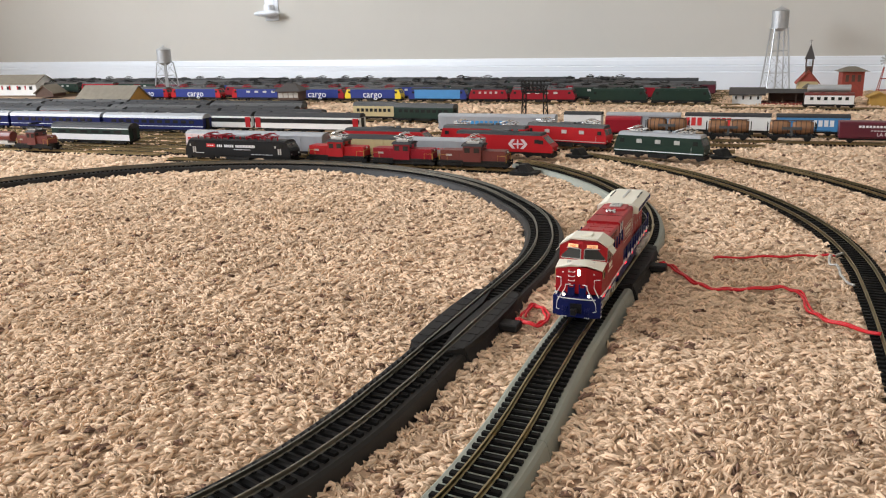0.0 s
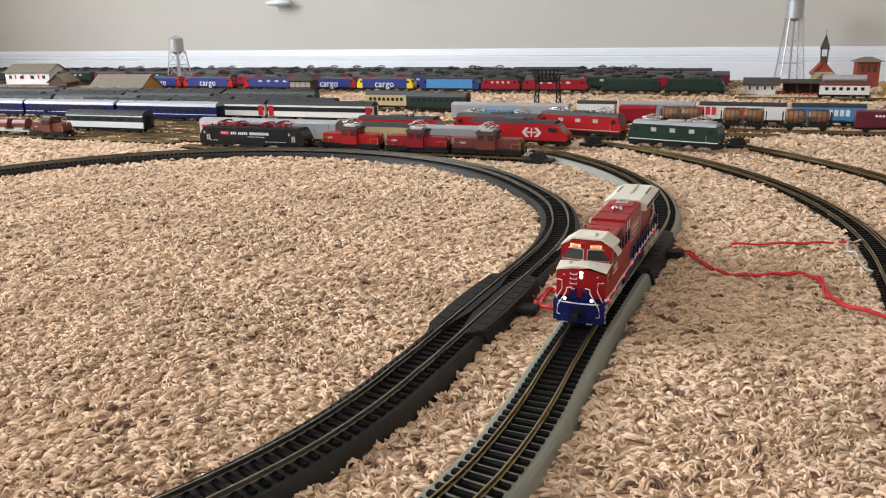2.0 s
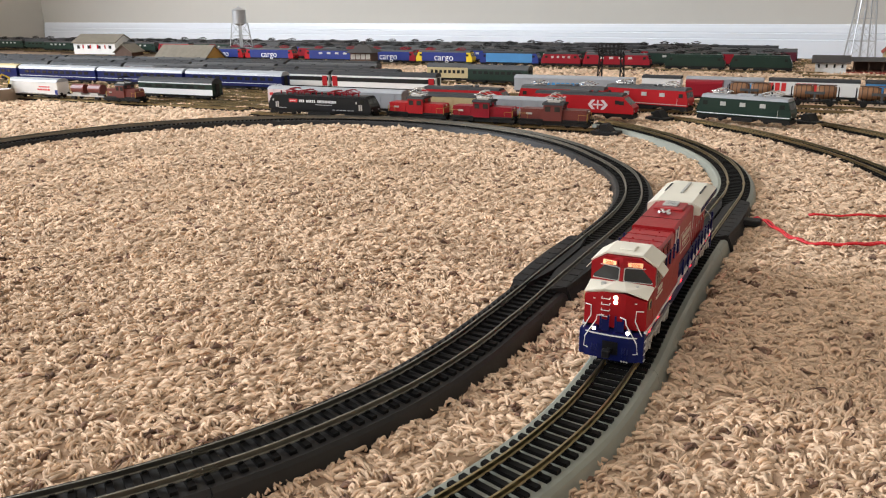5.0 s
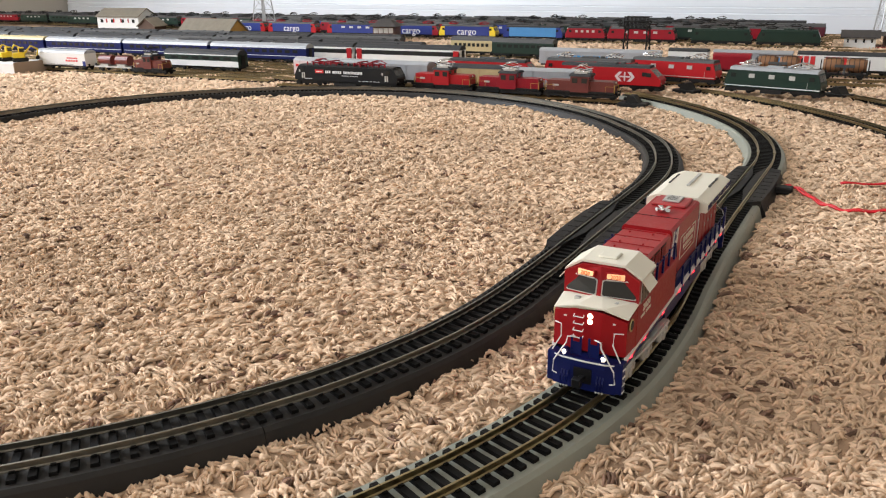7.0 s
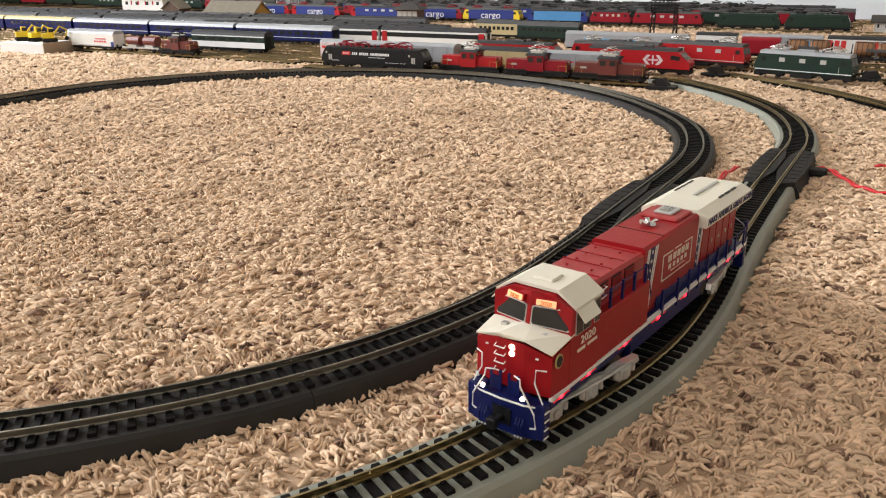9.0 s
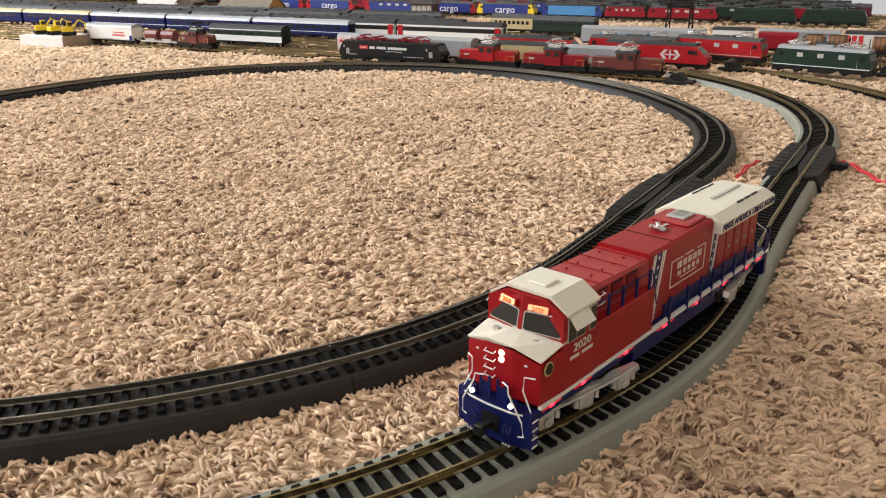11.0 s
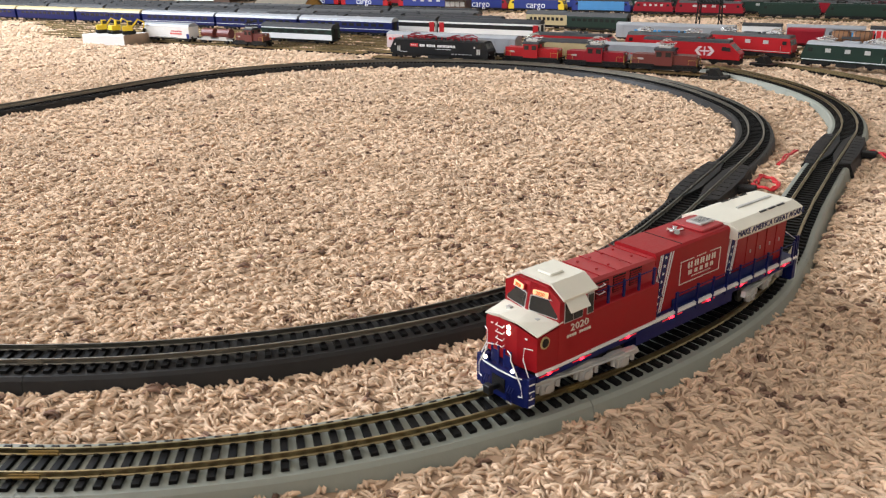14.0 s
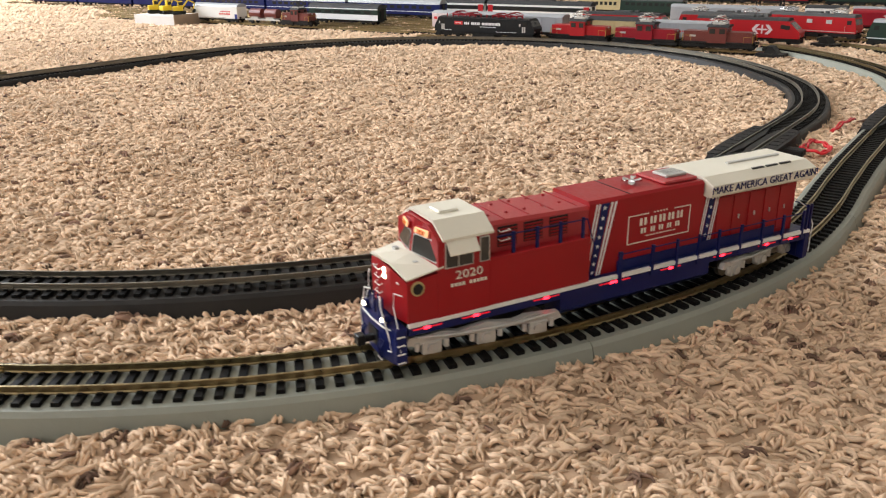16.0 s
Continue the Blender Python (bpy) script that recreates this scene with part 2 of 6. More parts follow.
def arc(cx, cy, r):
    """A circle: s in metres clockwise from its eastmost point."""
    def at(s):
        f = -s / r
        return Vector((cx + r * math.cos(f), cy + r * math.sin(f), 0)), Vector((math.sin(f), -math.cos(f), 0))
    return at


def straight(p, q):
    p, q = Vector(p), Vector(q)
    d = (q - p).normalized()
    return lambda s: (p + d * s, d)


def easing(cx, cy, r, s1, r2):
    """A circle that eases into a wider one past s1."""
    first = arc(cx, cy, r)
    p, d = first(s1)
    inward = (Vector((cx, cy, 0)) - p).normalized()
    c2 = p + inward * r2
    start = math.atan2(p.y - c2.y, p.x - c2.x)

    def at(s):
        if s <= s1:
            return first(s)
        f = start - (s - s1) / r2
        return c2 + Vector((math.cos(f), math.sin(f), 0)) * r2, Vector((math.sin(f), -math.cos(f), 0))
    return at


BLACK = stadium(-0.3797, 0.7505, 1.1965, 0.1192, 0.4780, ((-0.75, 0.0), (-0.55, -0.004), (-0.44, 0.002), (-0.22, 0.002), (-0.04, -0.001), (0.03, -0.002), (0.13, 0.004), (0.21, 0.0060), (0.28, 0.005), (0.36, 0.003), (0.48, 0.0006), (0.7, 0.0)))
GREY = stadium(-0.3560, 0.7854, 1.2082, 0.1899, 0.5528, ((-0.80, 0.0), (-0.60, 0.004), (-0.47, 0.003), (-0.38, 0.001), (-0.20, -0.0035), (-0.10, -0.0047), (-0.03, -0.0038), (0.03, -0.0016), (0.06, 0.0002), (0.10, 0.0030), (0.15, 0.0046), (0.22, 0.0050), (0.30, 0.0050), (0.36, 0.0042), (0.41, 0.0020), (0.45, -0.0010), (0.50, -0.0048), (0.55, -0.0105), (0.75, -0.022)))
OUTER = easing(-0.3137, 0.9050, 0.7611, 0.25, 4.0)
OUTMOST = arc(-0.3137, 0.9050, 0.9140)


def sweep(way, outline, s0, s1, step=0.012, dz=0.0):
    n = max(2, int(abs(s1 - s0) / step) + 1)
    verts, faces, k = [], [], len(outline)
    for i in range(n):
        p, d = way(s0 + (s1 - s0) * i / (n - 1))
        side = Vector((-d.y, d.x, 0))
        verts += [tuple(p + side * o + Vector((0, 0, z + dz))) for o, z in outline]
    for i in range(n - 1):
        for j in range(k):
            a, b = i * k + j, i * k + (j + 1) % k
            faces.append((a, b, b + k, a + k))
    faces += [tuple(range(k)), tuple(range((n - 1) * k, n * k))[::-1]]
    return verts, faces


BED = [(-0.0240, -0.008), (-0.0198, 0.0066), (-0.0180, 0.0084), (0.0180, 0.0084), (0.0198, 0.0066), (0.0240, -0.008)]


def rail_outline(o):
    return [(o - 0.0009, 0.0101), (o - 0.0009, 0.0105), (o - 0.00025, 0.0109), (o - 0.00025, 0.0126), (o - 0.0005, 0.0129), (o - 0.0005, RAIL),
            (o + 0.0005, RAIL), (o + 0.0005, 0.0129), (o + 0.00025, 0.0126), (o + 0.00025, 0.0109), (o + 0.0009, 0.0105), (o + 0.0009, 0.0101)]


def track(name, label, way, s0, s1, bed, rail, seams, near, dz=0.0, pitch=0.0073, group="loops of track"):
    """near: (from, to) of the stretch whose sleepers are pieces of their own; the others are joined."""
    t = thing(name, (0, 0, 0), 0, label, "model track", group)
    if bed:
        cuts = [s0] + [s for s in seams if s0 < s < s1] + [s1]
        for a, b in zip(cuts, cuts[1:]):
            part("roadbed_section", sweep(way, BED, a + 0.0002, b - 0.0002, dz=dz), bed, t)
    for o in (-GAUGE / 2, GAUGE / 2):
        cuts = [s0] + [s + 0.0 for s in seams if s0 < s < s1] + [s1]
        for a, b in zip(cuts, cuts[1:]):
            part("rail", sweep(way, rail_outline(o), a + 0.0002, b - 0.0002, 0.008, dz), rail, t)
    joiner = None
    for s in seams if bed else ():
        for o in (-GAUGE / 2, GAUGE / 2):
            if s0 < s < s1:
                p, d = way(s)
                side = Vector((-d.y, d.x, 0))
                m = Matrix.Translation(p + side * o + Vector((0, 0, dz))) @ Matrix.Rotation(math.atan2(d.y, d.x), 4, "Z")
                if joiner is None:
                    joiner = part("rail_joiner", boxes((-0.0065, 0.0065, -0.0015, 0.0015, 0.0102, 0.0112), (-0.0065, 0.0065, -0.0008, 0.0008, 0.0110, 0.0122)), rail, t)
                    joiner.matrix_basis = m
                else:
                    again(joiner, t, m)
    bm = bmesh.new()
    prism(bm, [(-0.00185, 0.008), (-0.0016, 0.0102), (0.0016, 0.0102), (0.00185, 0.008)], -0.0150, 0.0150, "y")
    for o in (-GAUGE / 2, GAUGE / 2):
        for q in (-0.0018, 0.0018):
            box(bm, -0.0011, 0.0011, o + q - 0.0006, o + q + 0.0006, 0.0102, 0.0110)
    first = part("sleeper", bm, "sleeper", t)
    base = [tuple(v.co) for v in first.data.vertices]
    polys = [tuple(p.vertices) for p in first.data.polygons]
    verts, faces, used, count = [], [], False, 0
    s = s0 + pitch / 2
    while s < s1:
        p, d = way(s)
        m = Matrix.Translation(p + Vector((0, 0, dz))) @ Matrix.Rotation(math.atan2(d.y, d.x), 4, "Z")
        if near[0] <= s < near[1] and count < 300:
            count += 1
            if used:
                again(first, t, m)
            else:
                first.matrix_basis, used = m, True
        else:
            k = len(verts)
            verts += [tuple(m @ Vector(v)) for v in base[:8]]
            faces += [tuple(i + k for i in f) for f in polys if max(f) < 8]
        s += pitch
    if verts:
        part("sleeper_rest", (verts, faces), "sleeper", t, kind="stuff")
    if not used:
        bpy.data.objects.remove(first)
    return t


black_loop = track("black_track_loop", "closed loop of black roadbed track with dull steel rails", BLACK, -BLACK.whole / 2, BLACK.whole / 2, "blackbed", "steel_rail",
                   [0.243 * k for k in range(-9, 9)], (-0.55, 1.15))
grey_loop = track("grey_track_curve", "curved grey plastic roadbed track with brassy rails on the carpet", GREY, -0.94, 1.75, "greybed", "brass_rail",
                  [0.030 + 0.244 * k for k in range(-5, 8)], (-0.85, 1.15))
outer_track = track("outer_track_curve", "wide curve of dark sectional track laid straight on the carpet", OUTER, -0.55, 0.68, "", "brass_rail",
                    [0.2 * k for k in range(-3, 9)], (-0.5, 1.0), dz=-0.0065)
outmost_track = track("outermost_track_curve", "outermost curve of dark sectional track laid straight on the carpet", OUTMOST, -0.46, 0.32, "", "brass_rail",
                      [0.2 * k for k in range(-3, 9)], (-0.45, 0.5), dz=-0.0065)


# ---- the moving locomotive ----
WHEEL = 0.0058


def big_locomotive():
    t = thing("diesel_locomotive", (0, 0, RAIL), 0, "red, ivory and navy model diesel locomotive with lit headlamps", "model locomotive")
    # frame, sill and fuel tank
    part("frame", boxes((-0.116, 0.117, -0.0150, 0.0150, 0.0120, 0.0165)), "black", t)
    for y in (-1, 1):
        part("sill_stripe", boxes((-0.1165, 0.1165, y * 0.0172 - 0.0008, y * 0.0172 + 0.0008, 0.0163, 0.0180)), "white", t, "white sill stripe")
        part("sill_skirt", boxes((-0.1165, 0.1165, y * 0.0166 - 0.0008, y * 0.0166 + 0.0008, 0.0128, 0.0159)), "navy", t)
    bm = prism(bmesh.new(), [(-0.0165, 0.0135), (-0.0168, 0.0070), (-0.0120, 0.0030), (0.0120, 0.0030), (0.0168, 0.0070), (0.0165, 0.0135)], -0.042, 0.044)
    part("fuel_tank", bm, "navy", t, "navy blue fuel tank")
    part("walkway", boxes((-0.1165, 0.030, -0.0176, 0.0176, 0.0166, 0.0178)), "navy", t)
    # nose and cab
    bm = bmesh.new()
    front = [(0.1165, -0.0171), (0.1190, -0.006), (0.1190, 0.006), (0.1165, 0.0171)]
    lo = [bm.verts.new((x, y, 0.0178)) for x, y in front]
    hi = [bm.verts.new((x, y, 0.0346 if abs(y) > 0.01 else 0.0380)) for x, y in front]
    bl = [bm.verts.new((0.1000, y, 0.0178)) for y in (-0.0178, 0.0178)]
    bh = [bm.verts.new((0.1000, y, 0.0372)) for y in (-0.0178, 0.0178)]
    for i in range(3):
        bm.faces.new((lo[i], lo[i + 1], hi[i + 1], hi[i]))
    bm.faces.new((bl[0], lo[0], hi[0], bh[0]))
    bm.faces.new((lo[3], bl[1], bh[1], hi[3]))
    bm.faces.new((hi[0], hi[1], hi[2], hi[3], bh[1], bh[0]))
    bm.faces.new((bl[0], bl[1], lo[3], lo[2], lo[1], lo[0]))
    bm.faces.new((bl[1], bl[0], bh[0], bh[1]))
    nose_ob = part("nose", bm, "red", t)
    # ivory nose top
    bm = bmesh.new()
    top = [(0.1169, -0.0174, 0.0364), (0.1195, -0.006, 0.0399), (0.1195, 0.006, 0.0399), (0.1169, 0.0174, 0.0364), (0.1005, 0.0180, 0.0393), (0.1005, -0.0180, 0.0393)]
    vs = [bm.verts.new(p) for p in top]
    ws = [bm.verts.new((x, y, z - 0.0006)) for x, y, z in top]
    mid = bm.verts.new((0.1005, 0, 0.0413))
    for i in range(6):
        bm.faces.new((vs[i], vs[(i + 1) % 6], ws[(i + 1) % 6], ws[i]))
    bm.faces.new((vs[0], vs[1], mid, vs[5]))
    bm.faces.new((vs[1], vs[2], mid))
    bm.faces.new((vs[2], vs[3], vs[4], mid))
    bm.faces.new(ws[::-1])
    nose_top = part("nose_top", bm, "cream", nose_ob, "ivory sloping nose top")
    for y in (-0.009, 0.009):
        part("vent_plate", boxes((0.1075, 0.1095, y - 0.0013, y + 0.0013, 0.0378, 0.0400)), "silver", nose_ob)
    # cab
    bm = prism(bmesh.new(), [(-0.0178, 0.0178), (-0.0178, 0.0500), (-0.0095, 0.0545), (0.0095, 0.0545), (0.0178, 0.0500), (0.0178, 0.0178)], 0.0768, 0.1000)
    cab = part("cab", bm, "red", t)
    cab.matrix_basis = pose(0.003, 0, -0.0006)
    # windscreen wall leans back from two facets
    bm = bmesh.new()
    wf = [(0.0998, -0.0178, 0.0400), (0.1035, 0.0, 0.0408), (0.0998, 0.0178, 0.0400)]
    wt = [(0.0975, -0.0172, 0.0503), (0.1010, 0.0, 0.0548), (0.0975, 0.0172, 0.0503)]
    a = [bm.verts.new(p) for p in wf]
    b = [bm.verts.new(p) for p in wt]
    r0, r1 = [bm.verts.new((0.0960, y, 0.0400)) for y in (-0.0178, 0.0178)], [bm.verts.new((0.0960, y, 0.0503)) for y in (-0.0172, 0.0172)]
    bm.faces.new((a[0], a[1], b[1], b[0]))
    bm.faces.new((a[1], a[2], b[2], b[1]))
    bm.faces.new((r0[0], a[0], b[0], r1[0]))
    bm.faces.new((a[2], r0[1], r1[1], b[2]))
    bm.faces.new((b[0], b[1], b[2], r1[1], r1[0]))
    bm.faces.new((r0[0], r0[1], a[2], a[1], a[0]))
    bm.faces.new((r0[1], r0[0], r1[0], r1[1]))
    part("windscreen_wall", bm, "red", cab)
    for side in (-1, 1):
        def screen(p, q, off):
            """A place on the facet: p across from the centre, q up; off: proud of it."""
            x0, y0, z0 = 0.1035 - 0.0037 * p, side * 0.0178 * p, 0.0408 - 0.0008 * p
            x1, y1, z1 = 0.1010 - 0.0035 * p, side * 0.0172 * p, 0.0548 - 0.0045 * p
            return (x0 + (x1 - x0) * q + off, y0 + (y1 - y0) * q + side * off * 0.2, z0 + (z1 - z0) * q)
        def level(p, z, off):
            return screen(p, (z - 0.0408 + 0.0008 * p) / (0.0140 - 0.0037 * p), off)
        def plate(p0, p1, z0, z1, o0, o1, rounded=0.0004):
            bm = bmesh.new()
            corners = ((p0, z0), (p1, z0 - 0.0006), (p1, z1), (p0, z1))
            lo = [bm.verts.new(level(p, z, o0)) for p, z in corners]
            hi = [bm.verts.new(level(p, z, o1)) for p, z in corners]
            for i in range(4):
                bm.faces.new((lo[i], lo[(i + 1) % 4], hi[(i + 1) % 4], hi[i]))
            bm.faces.new(lo)
            bm.faces.new(hi)
            bmesh.ops.bevel(bm, geom=[e for e in bm.edges if abs(e.verts[0].co.x - e.verts[1].co.x) > 0.0005 and abs(e.verts[0].co.z - e.verts[1].co.z) < 0.0001 and abs(e.verts[0].co.y - e.verts[1].co.y) < 0.001], offset=rounded, segments=2, affect="EDGES")
            return bm
        part("window_gasket", plate(0.06, 0.95, 0.0415, 0.0491, -0.0004, 0.0003), "silver", cab)
        part("windscreen", plate(0.09, 0.92, 0.0420, 0.0487, -0.0004, 0.0005), "glass", cab, "dark windscreen")
        part("number_board_case", plate(0.13, 0.66, 0.0500, 0.0527, -0.0008, 0.0014, 0.0001), "red", cab)
        part("number_board", plate(0.17, 0.62, 0.0504, 0.0524, 0.0, 0.0019, 0.0001), "board", cab, "lit orange number board")
        part("wiper", plate(0.15, 0.85, 0.0494, 0.0496, 0.0, 0.0010), "white", cab)
        mid = level(0.395, 0.0511, 0.0021)
        lettering("2020", 0.0024, "boardtext", cab, Matrix.Translation(mid) @ Euler((radians(80), 0, radians(90 + side * 11.5))).to_matrix().to_4x4(), "digits")
        # side windows
        y = side * 0.0178
        for x0, x1 in ((0.0915, 0.0965), (0.0850, 0.0908), (0.0777, 0.0812)):
            part("window_gasket", boxes((x0 - 0.0005, x1 + 0.0005, y - 0.0003, y + 0.0003, 0.0385, 0.0490)), "silver", cab)
            part("side_window", boxes((x0, x1, y - 0.0005, y + 0.0005, 0.0390, 0.0485)), "glass", cab, "dark cab side window")
        bm = prism(bmesh.new(), [(side * 0.0178, 0.0492), (side * 0.0215, 0.0447), (side * 0.0218, 0.0451), (side * 0.0180, 0.0498)], 0.0835, 0.0965)
        part("sun_shade", bm, "cream", cab, "ivory sun shade over the cab window")
        m = Matrix.Translation((0.0865, side * 0.0182, 0.0350)) @ Euler((radians(90), 0, radians(180 if side > 0 else 0))).to_matrix().to_4x4()
        lettering("2020", 0.0050, "cream", cab, m, "digits", squeeze=1.25)
        bm = bmesh.new()
        for k in range(10):
            if k != 5:
                box(bm, 0.0785 + k * 0.00165, 0.0797 + k * 0.00165, side * 0.0180 - 0.00015, side * 0.0180 + 0.00015, 0.0305, 0.0318)
        part("name_bar", bm, "cream", cab, kind="stuff")
        bm = cyl(bmesh.new(), (0.1120, side * 0.0176, 0.0322), (0.1120, side * 0.0181, 0.0322), 0.0030, 20)
        part("round_badge", bm, "gold", nose_ob, "gilt ringed round badge")
        bm = cyl(bmesh.new(), (0.1120, side * 0.0178, 0.0322), (0.1120, side * 0.0183, 0.0322), 0.0022, 20)
        part("badge_centre", bm, "black", nose_ob)
    bm = prism(bmesh.new(), [(-0.0185, 0.0497), (-0.0100, 0.0550), (0.0100, 0.0550), (0.0185, 0.0497), (0.0185, 0.0507), (0.0102, 0.0562), (-0.0102, 0.0562), (-0.0185, 0.0507)], 0.0755, 0.0982)
    roof = part("cab_roof", bm, "cream", cab, "ivory cab roof")
    part("roof_hatch", boxes((0.0835, 0.0925, -0.0045, 0.0045, 0.0558, 0.0572), bevel=0.0006), "cream", cab)
    # hood: cabinet, engine hood, radiator end
    part("cabinet", boxes((0.0300, 0.0800, -0.0177, 0.0177, 0.0178, 0.0385), bevel=0.0004), "red", t)
    bm = prism(bmesh.new(), [(-0.0132, 0.0380), (-0.0132, 0.0503), (-0.0120, 0.0517), (0.0120, 0.0517), (0.0132, 0.0503), (0.0132, 0.0380)], 0.0285, 0.0800)
    hood = part("upper_hood", bm, "redroof", t)
    bm = prism(bmesh.new(), [(-0.0135, 0.0178), (-0.0135, 0.0528), (-0.0122, 0.0545), (0.0122, 0.0545), (0.0135, 0.0528), (0.0135, 0.0178)], -0.0365, 0.0286)
    eng = part("engine_hood", bm, "red", t)
    bm = prism(bmesh.new(), [(-0.0120, 0.0178), (-0.0120, 0.0450), (0.0120, 0.0450), (0.0120, 0.0178)], -0.1060, -0.0365)
    rad = part("radiator_cabin", bm, "red", t)
    bm = prism(bmesh.new(), [(-0.0176, 0.0450), (-0.0184, 0.0460), (-0.0184, 0.0512), (-0.0120, 0.0546), (0.0120, 0.0546), (0.0184, 0.0512), (0.0184, 0.0460), (0.0176, 0.0450)], -0.1105, -0.0372)
    wing = part("radiator_wing", bm, "cream", t, "ivory overhanging radiator roof with dark lettering")
    part("wing_underside", boxes((-0.1085, -0.0385, -0.0120, 0.0120, 0.0445, 0.0452)), "cream", t)
    for y in (-0.0085, 0.0085):
        for k in range(3):
            part("roof_slot", boxes((-0.098 + 0.010 * k, -0.090 + 0.010 * k, y * 1.45 - 0.0006, y * 1.45 + 0.0006, 0.0535, 0.0549)), "black", wing)
    part("roof_rib", boxes((-0.104, -0.066, -0.0009, 0.0009, 0.0544, 0.0553)), "silver", wing)
    for side in (-1, 1):
        m = Matrix.Translation((-0.0745, side * 0.0186, 0.0486)) @ Euler((radians(90), 0, radians(180 if side > 0 else 0))).to_matrix().to_4x4()
        lettering("MAKE AMERICA GREAT AGAIN!", 0.0049, "navy", wing, m, squeeze=1.02)
        # panel with a thin frame and bars for the names
        y = side * 0.0137
        def bar(bm, x0, x1, z0, z1):
            return box(bm, x0, x1, y - 0.00015, y + 0.00015, z0, z1)
        bm = bmesh.new()
        for r in ((-0.0255, 0.0115, 0.0302, 0.0306), (-0.0255, -0.0251, 0.0302, 0.0440), (0.0111, 0.0115, 0.0302, 0.0440), (-0.0255, -0.0150, 0.0436, 0.0440), (0.0010, 0.0115, 0.0436, 0.0440)):
            bar(bm, *r)
        part("panel_frame", bm, "cream", eng)
        bm = bmesh.new()
        for k in range(5):
            bar(bm, -0.0205 + k * 0.0056, -0.0193 + k * 0.0056, 0.0385, 0.0420)
            bar(bm, -0.0182 + k * 0.0056, -0.0170 + k * 0.0056, 0.0385, 0.0420)
        part("name_bar", bm, "cream", eng, kind="stuff")
        bm = bmesh.new()
        for k in range(5):
            bar(bm, -0.0188 + k * 0.0052, -0.0179 + k * 0.0052, 0.0346, 0.0370)
            bar(bm, -0.0172 + k * 0.0052, -0.0163 + k * 0.0052, 0.0346, 0.0370)
        part("name_bar", bm, "cream", eng, kind="stuff")
        bm = bmesh.new()
        for k in range(9):
            bar(bm, -0.0165 + k * 0.0021, -0.0150 + k * 0.0021, 0.0328, 0.0332)
        for k in range(5):
            bar(bm, -0.0105 + k * 0.0019, -0.0096 + k * 0.0019, 0.0436, 0.0442)
        part("small_print", bm, "cream", eng, kind="stuff")
        # slanted star bands
        for x, yy, z0, z1, parent in ((0.0235, 0.0137, 0.0180, 0.0520, eng), (-0.0430, 0.0122, 0.0180, 0.0452, rad)):
            yb = side * yy
            for o, w, mt, dy in ((-0.0041, 0.0007, "white", 0.00012), (-0.0027, 0.0007, "white", 0.00012), (0.0, 0.0034, "navy", 0.0001), (0.0027, 0.0007, "white", 0.00012), (0.0041, 0.0007, "white", 0.00012)):
                lean = (z1 - z0) * 0.16
                q = [(x + o - w / 2 + lean / 2, z0), (x + o + w / 2 + lean / 2, z0), (x + o + w / 2 - lean / 2, z1), (x + o - w / 2 - lean / 2, z1)]
                part("band", prism(bmesh.new(), q, yb - dy, yb + dy, "y"), mt, parent)
            bm = bmesh.new()
            n = int((z1 - z0) / 0.0042)
            for k in range(n):
                z = z0 + (k + 0.5) * (z1 - z0) / n
                cx = x + (0.5 - (k + 0.5) / n) * (z1 - z0) * 0.16
                star = [(cx + (0.0011 if i % 2 == 0 else 0.00048) * math.sin(i * math.pi / 5), z + (0.0011 if i % 2 == 0 else 0.00048) * math.cos(i * math.pi / 5)) for i in range(10)]
                prism(bm, star, yb - 0.0002, yb + 0.0002, "y")
            part("stars", bm, "white", parent, kind="stuff")
        # vents and doors
        for k in range(3):
            bm = bmesh.new()
            x = 0.0400 + k * 0.0125
            for j in range(6):
                box(bm, x, x + 0.0085, side * 0.0134 - 0.0003, side * 0.0134 + 0.0003, 0.0410 + j * 0.0013, 0.0417 + j * 0.0013)
            part("louvre", bm, "red", hood)
            part("louvre_shadow", boxes((x - 0.0003, x + 0.0088, side * 0.0133 - 0.0002, side * 0.0133 + 0.0002, 0.0406, 0.0490)), "black", hood)
        for k in range(5):
            part("door_panel", boxes((-0.1035 + k * 0.0112, -0.0935 + k * 0.0112, side * 0.0122 - 0.0003, side * 0.0122 + 0.0003, 0.0200, 0.0420), bevel=0.0002), "red", rad)
        for k in range(4):
            part("door_latch", boxes((-0.098 + k * 0.0112, -0.0972 + k * 0.0112, side * 0.0127 - 0.0003, side * 0.0127 + 0.0003, 0.030, 0.032)), "silver", rad)
        # blue lower hood band behind the rails
        part("hood_base", boxes((-0.0905, 0.0150, side * 0.0139 - 0.0002, side * 0.0139 + 0.0002, 0.0180, 0.0232)), "navy", t)
        # handrails and posts
        for k in range(9):
            x = -0.108 + k * 0.0155
            part("rail_post", boxes((x - 0.0007, x + 0.0007, side * 0.0177 - 0.0005, side * 0.0177 + 0.0005, 0.0140, 0.0295)), "navy", t)
        part("handrail", tube(bmesh.new(), [(-0.108, side * 0.0177, 0.0282), (0.016, side * 0.0177, 0.0282)], 0.00032, 5), "navy", t)
        for k in range(4):
            x = 0.0340 + k * 0.0115
            part("rail_post", boxes((x - 0.0006, x + 0.0006, side * 0.0168 - 0.0005, side * 0.0168 + 0.0005, 0.0385, 0.0475)), "navy", t)
        part("handrail", tube(bmesh.new(), [(0.026, side * 0.0168, 0.0300), (0.032, side * 0.0168, 0.0465), (0.0765, side * 0.0168, 0.0465)], 0.0003, 5), "navy", t)
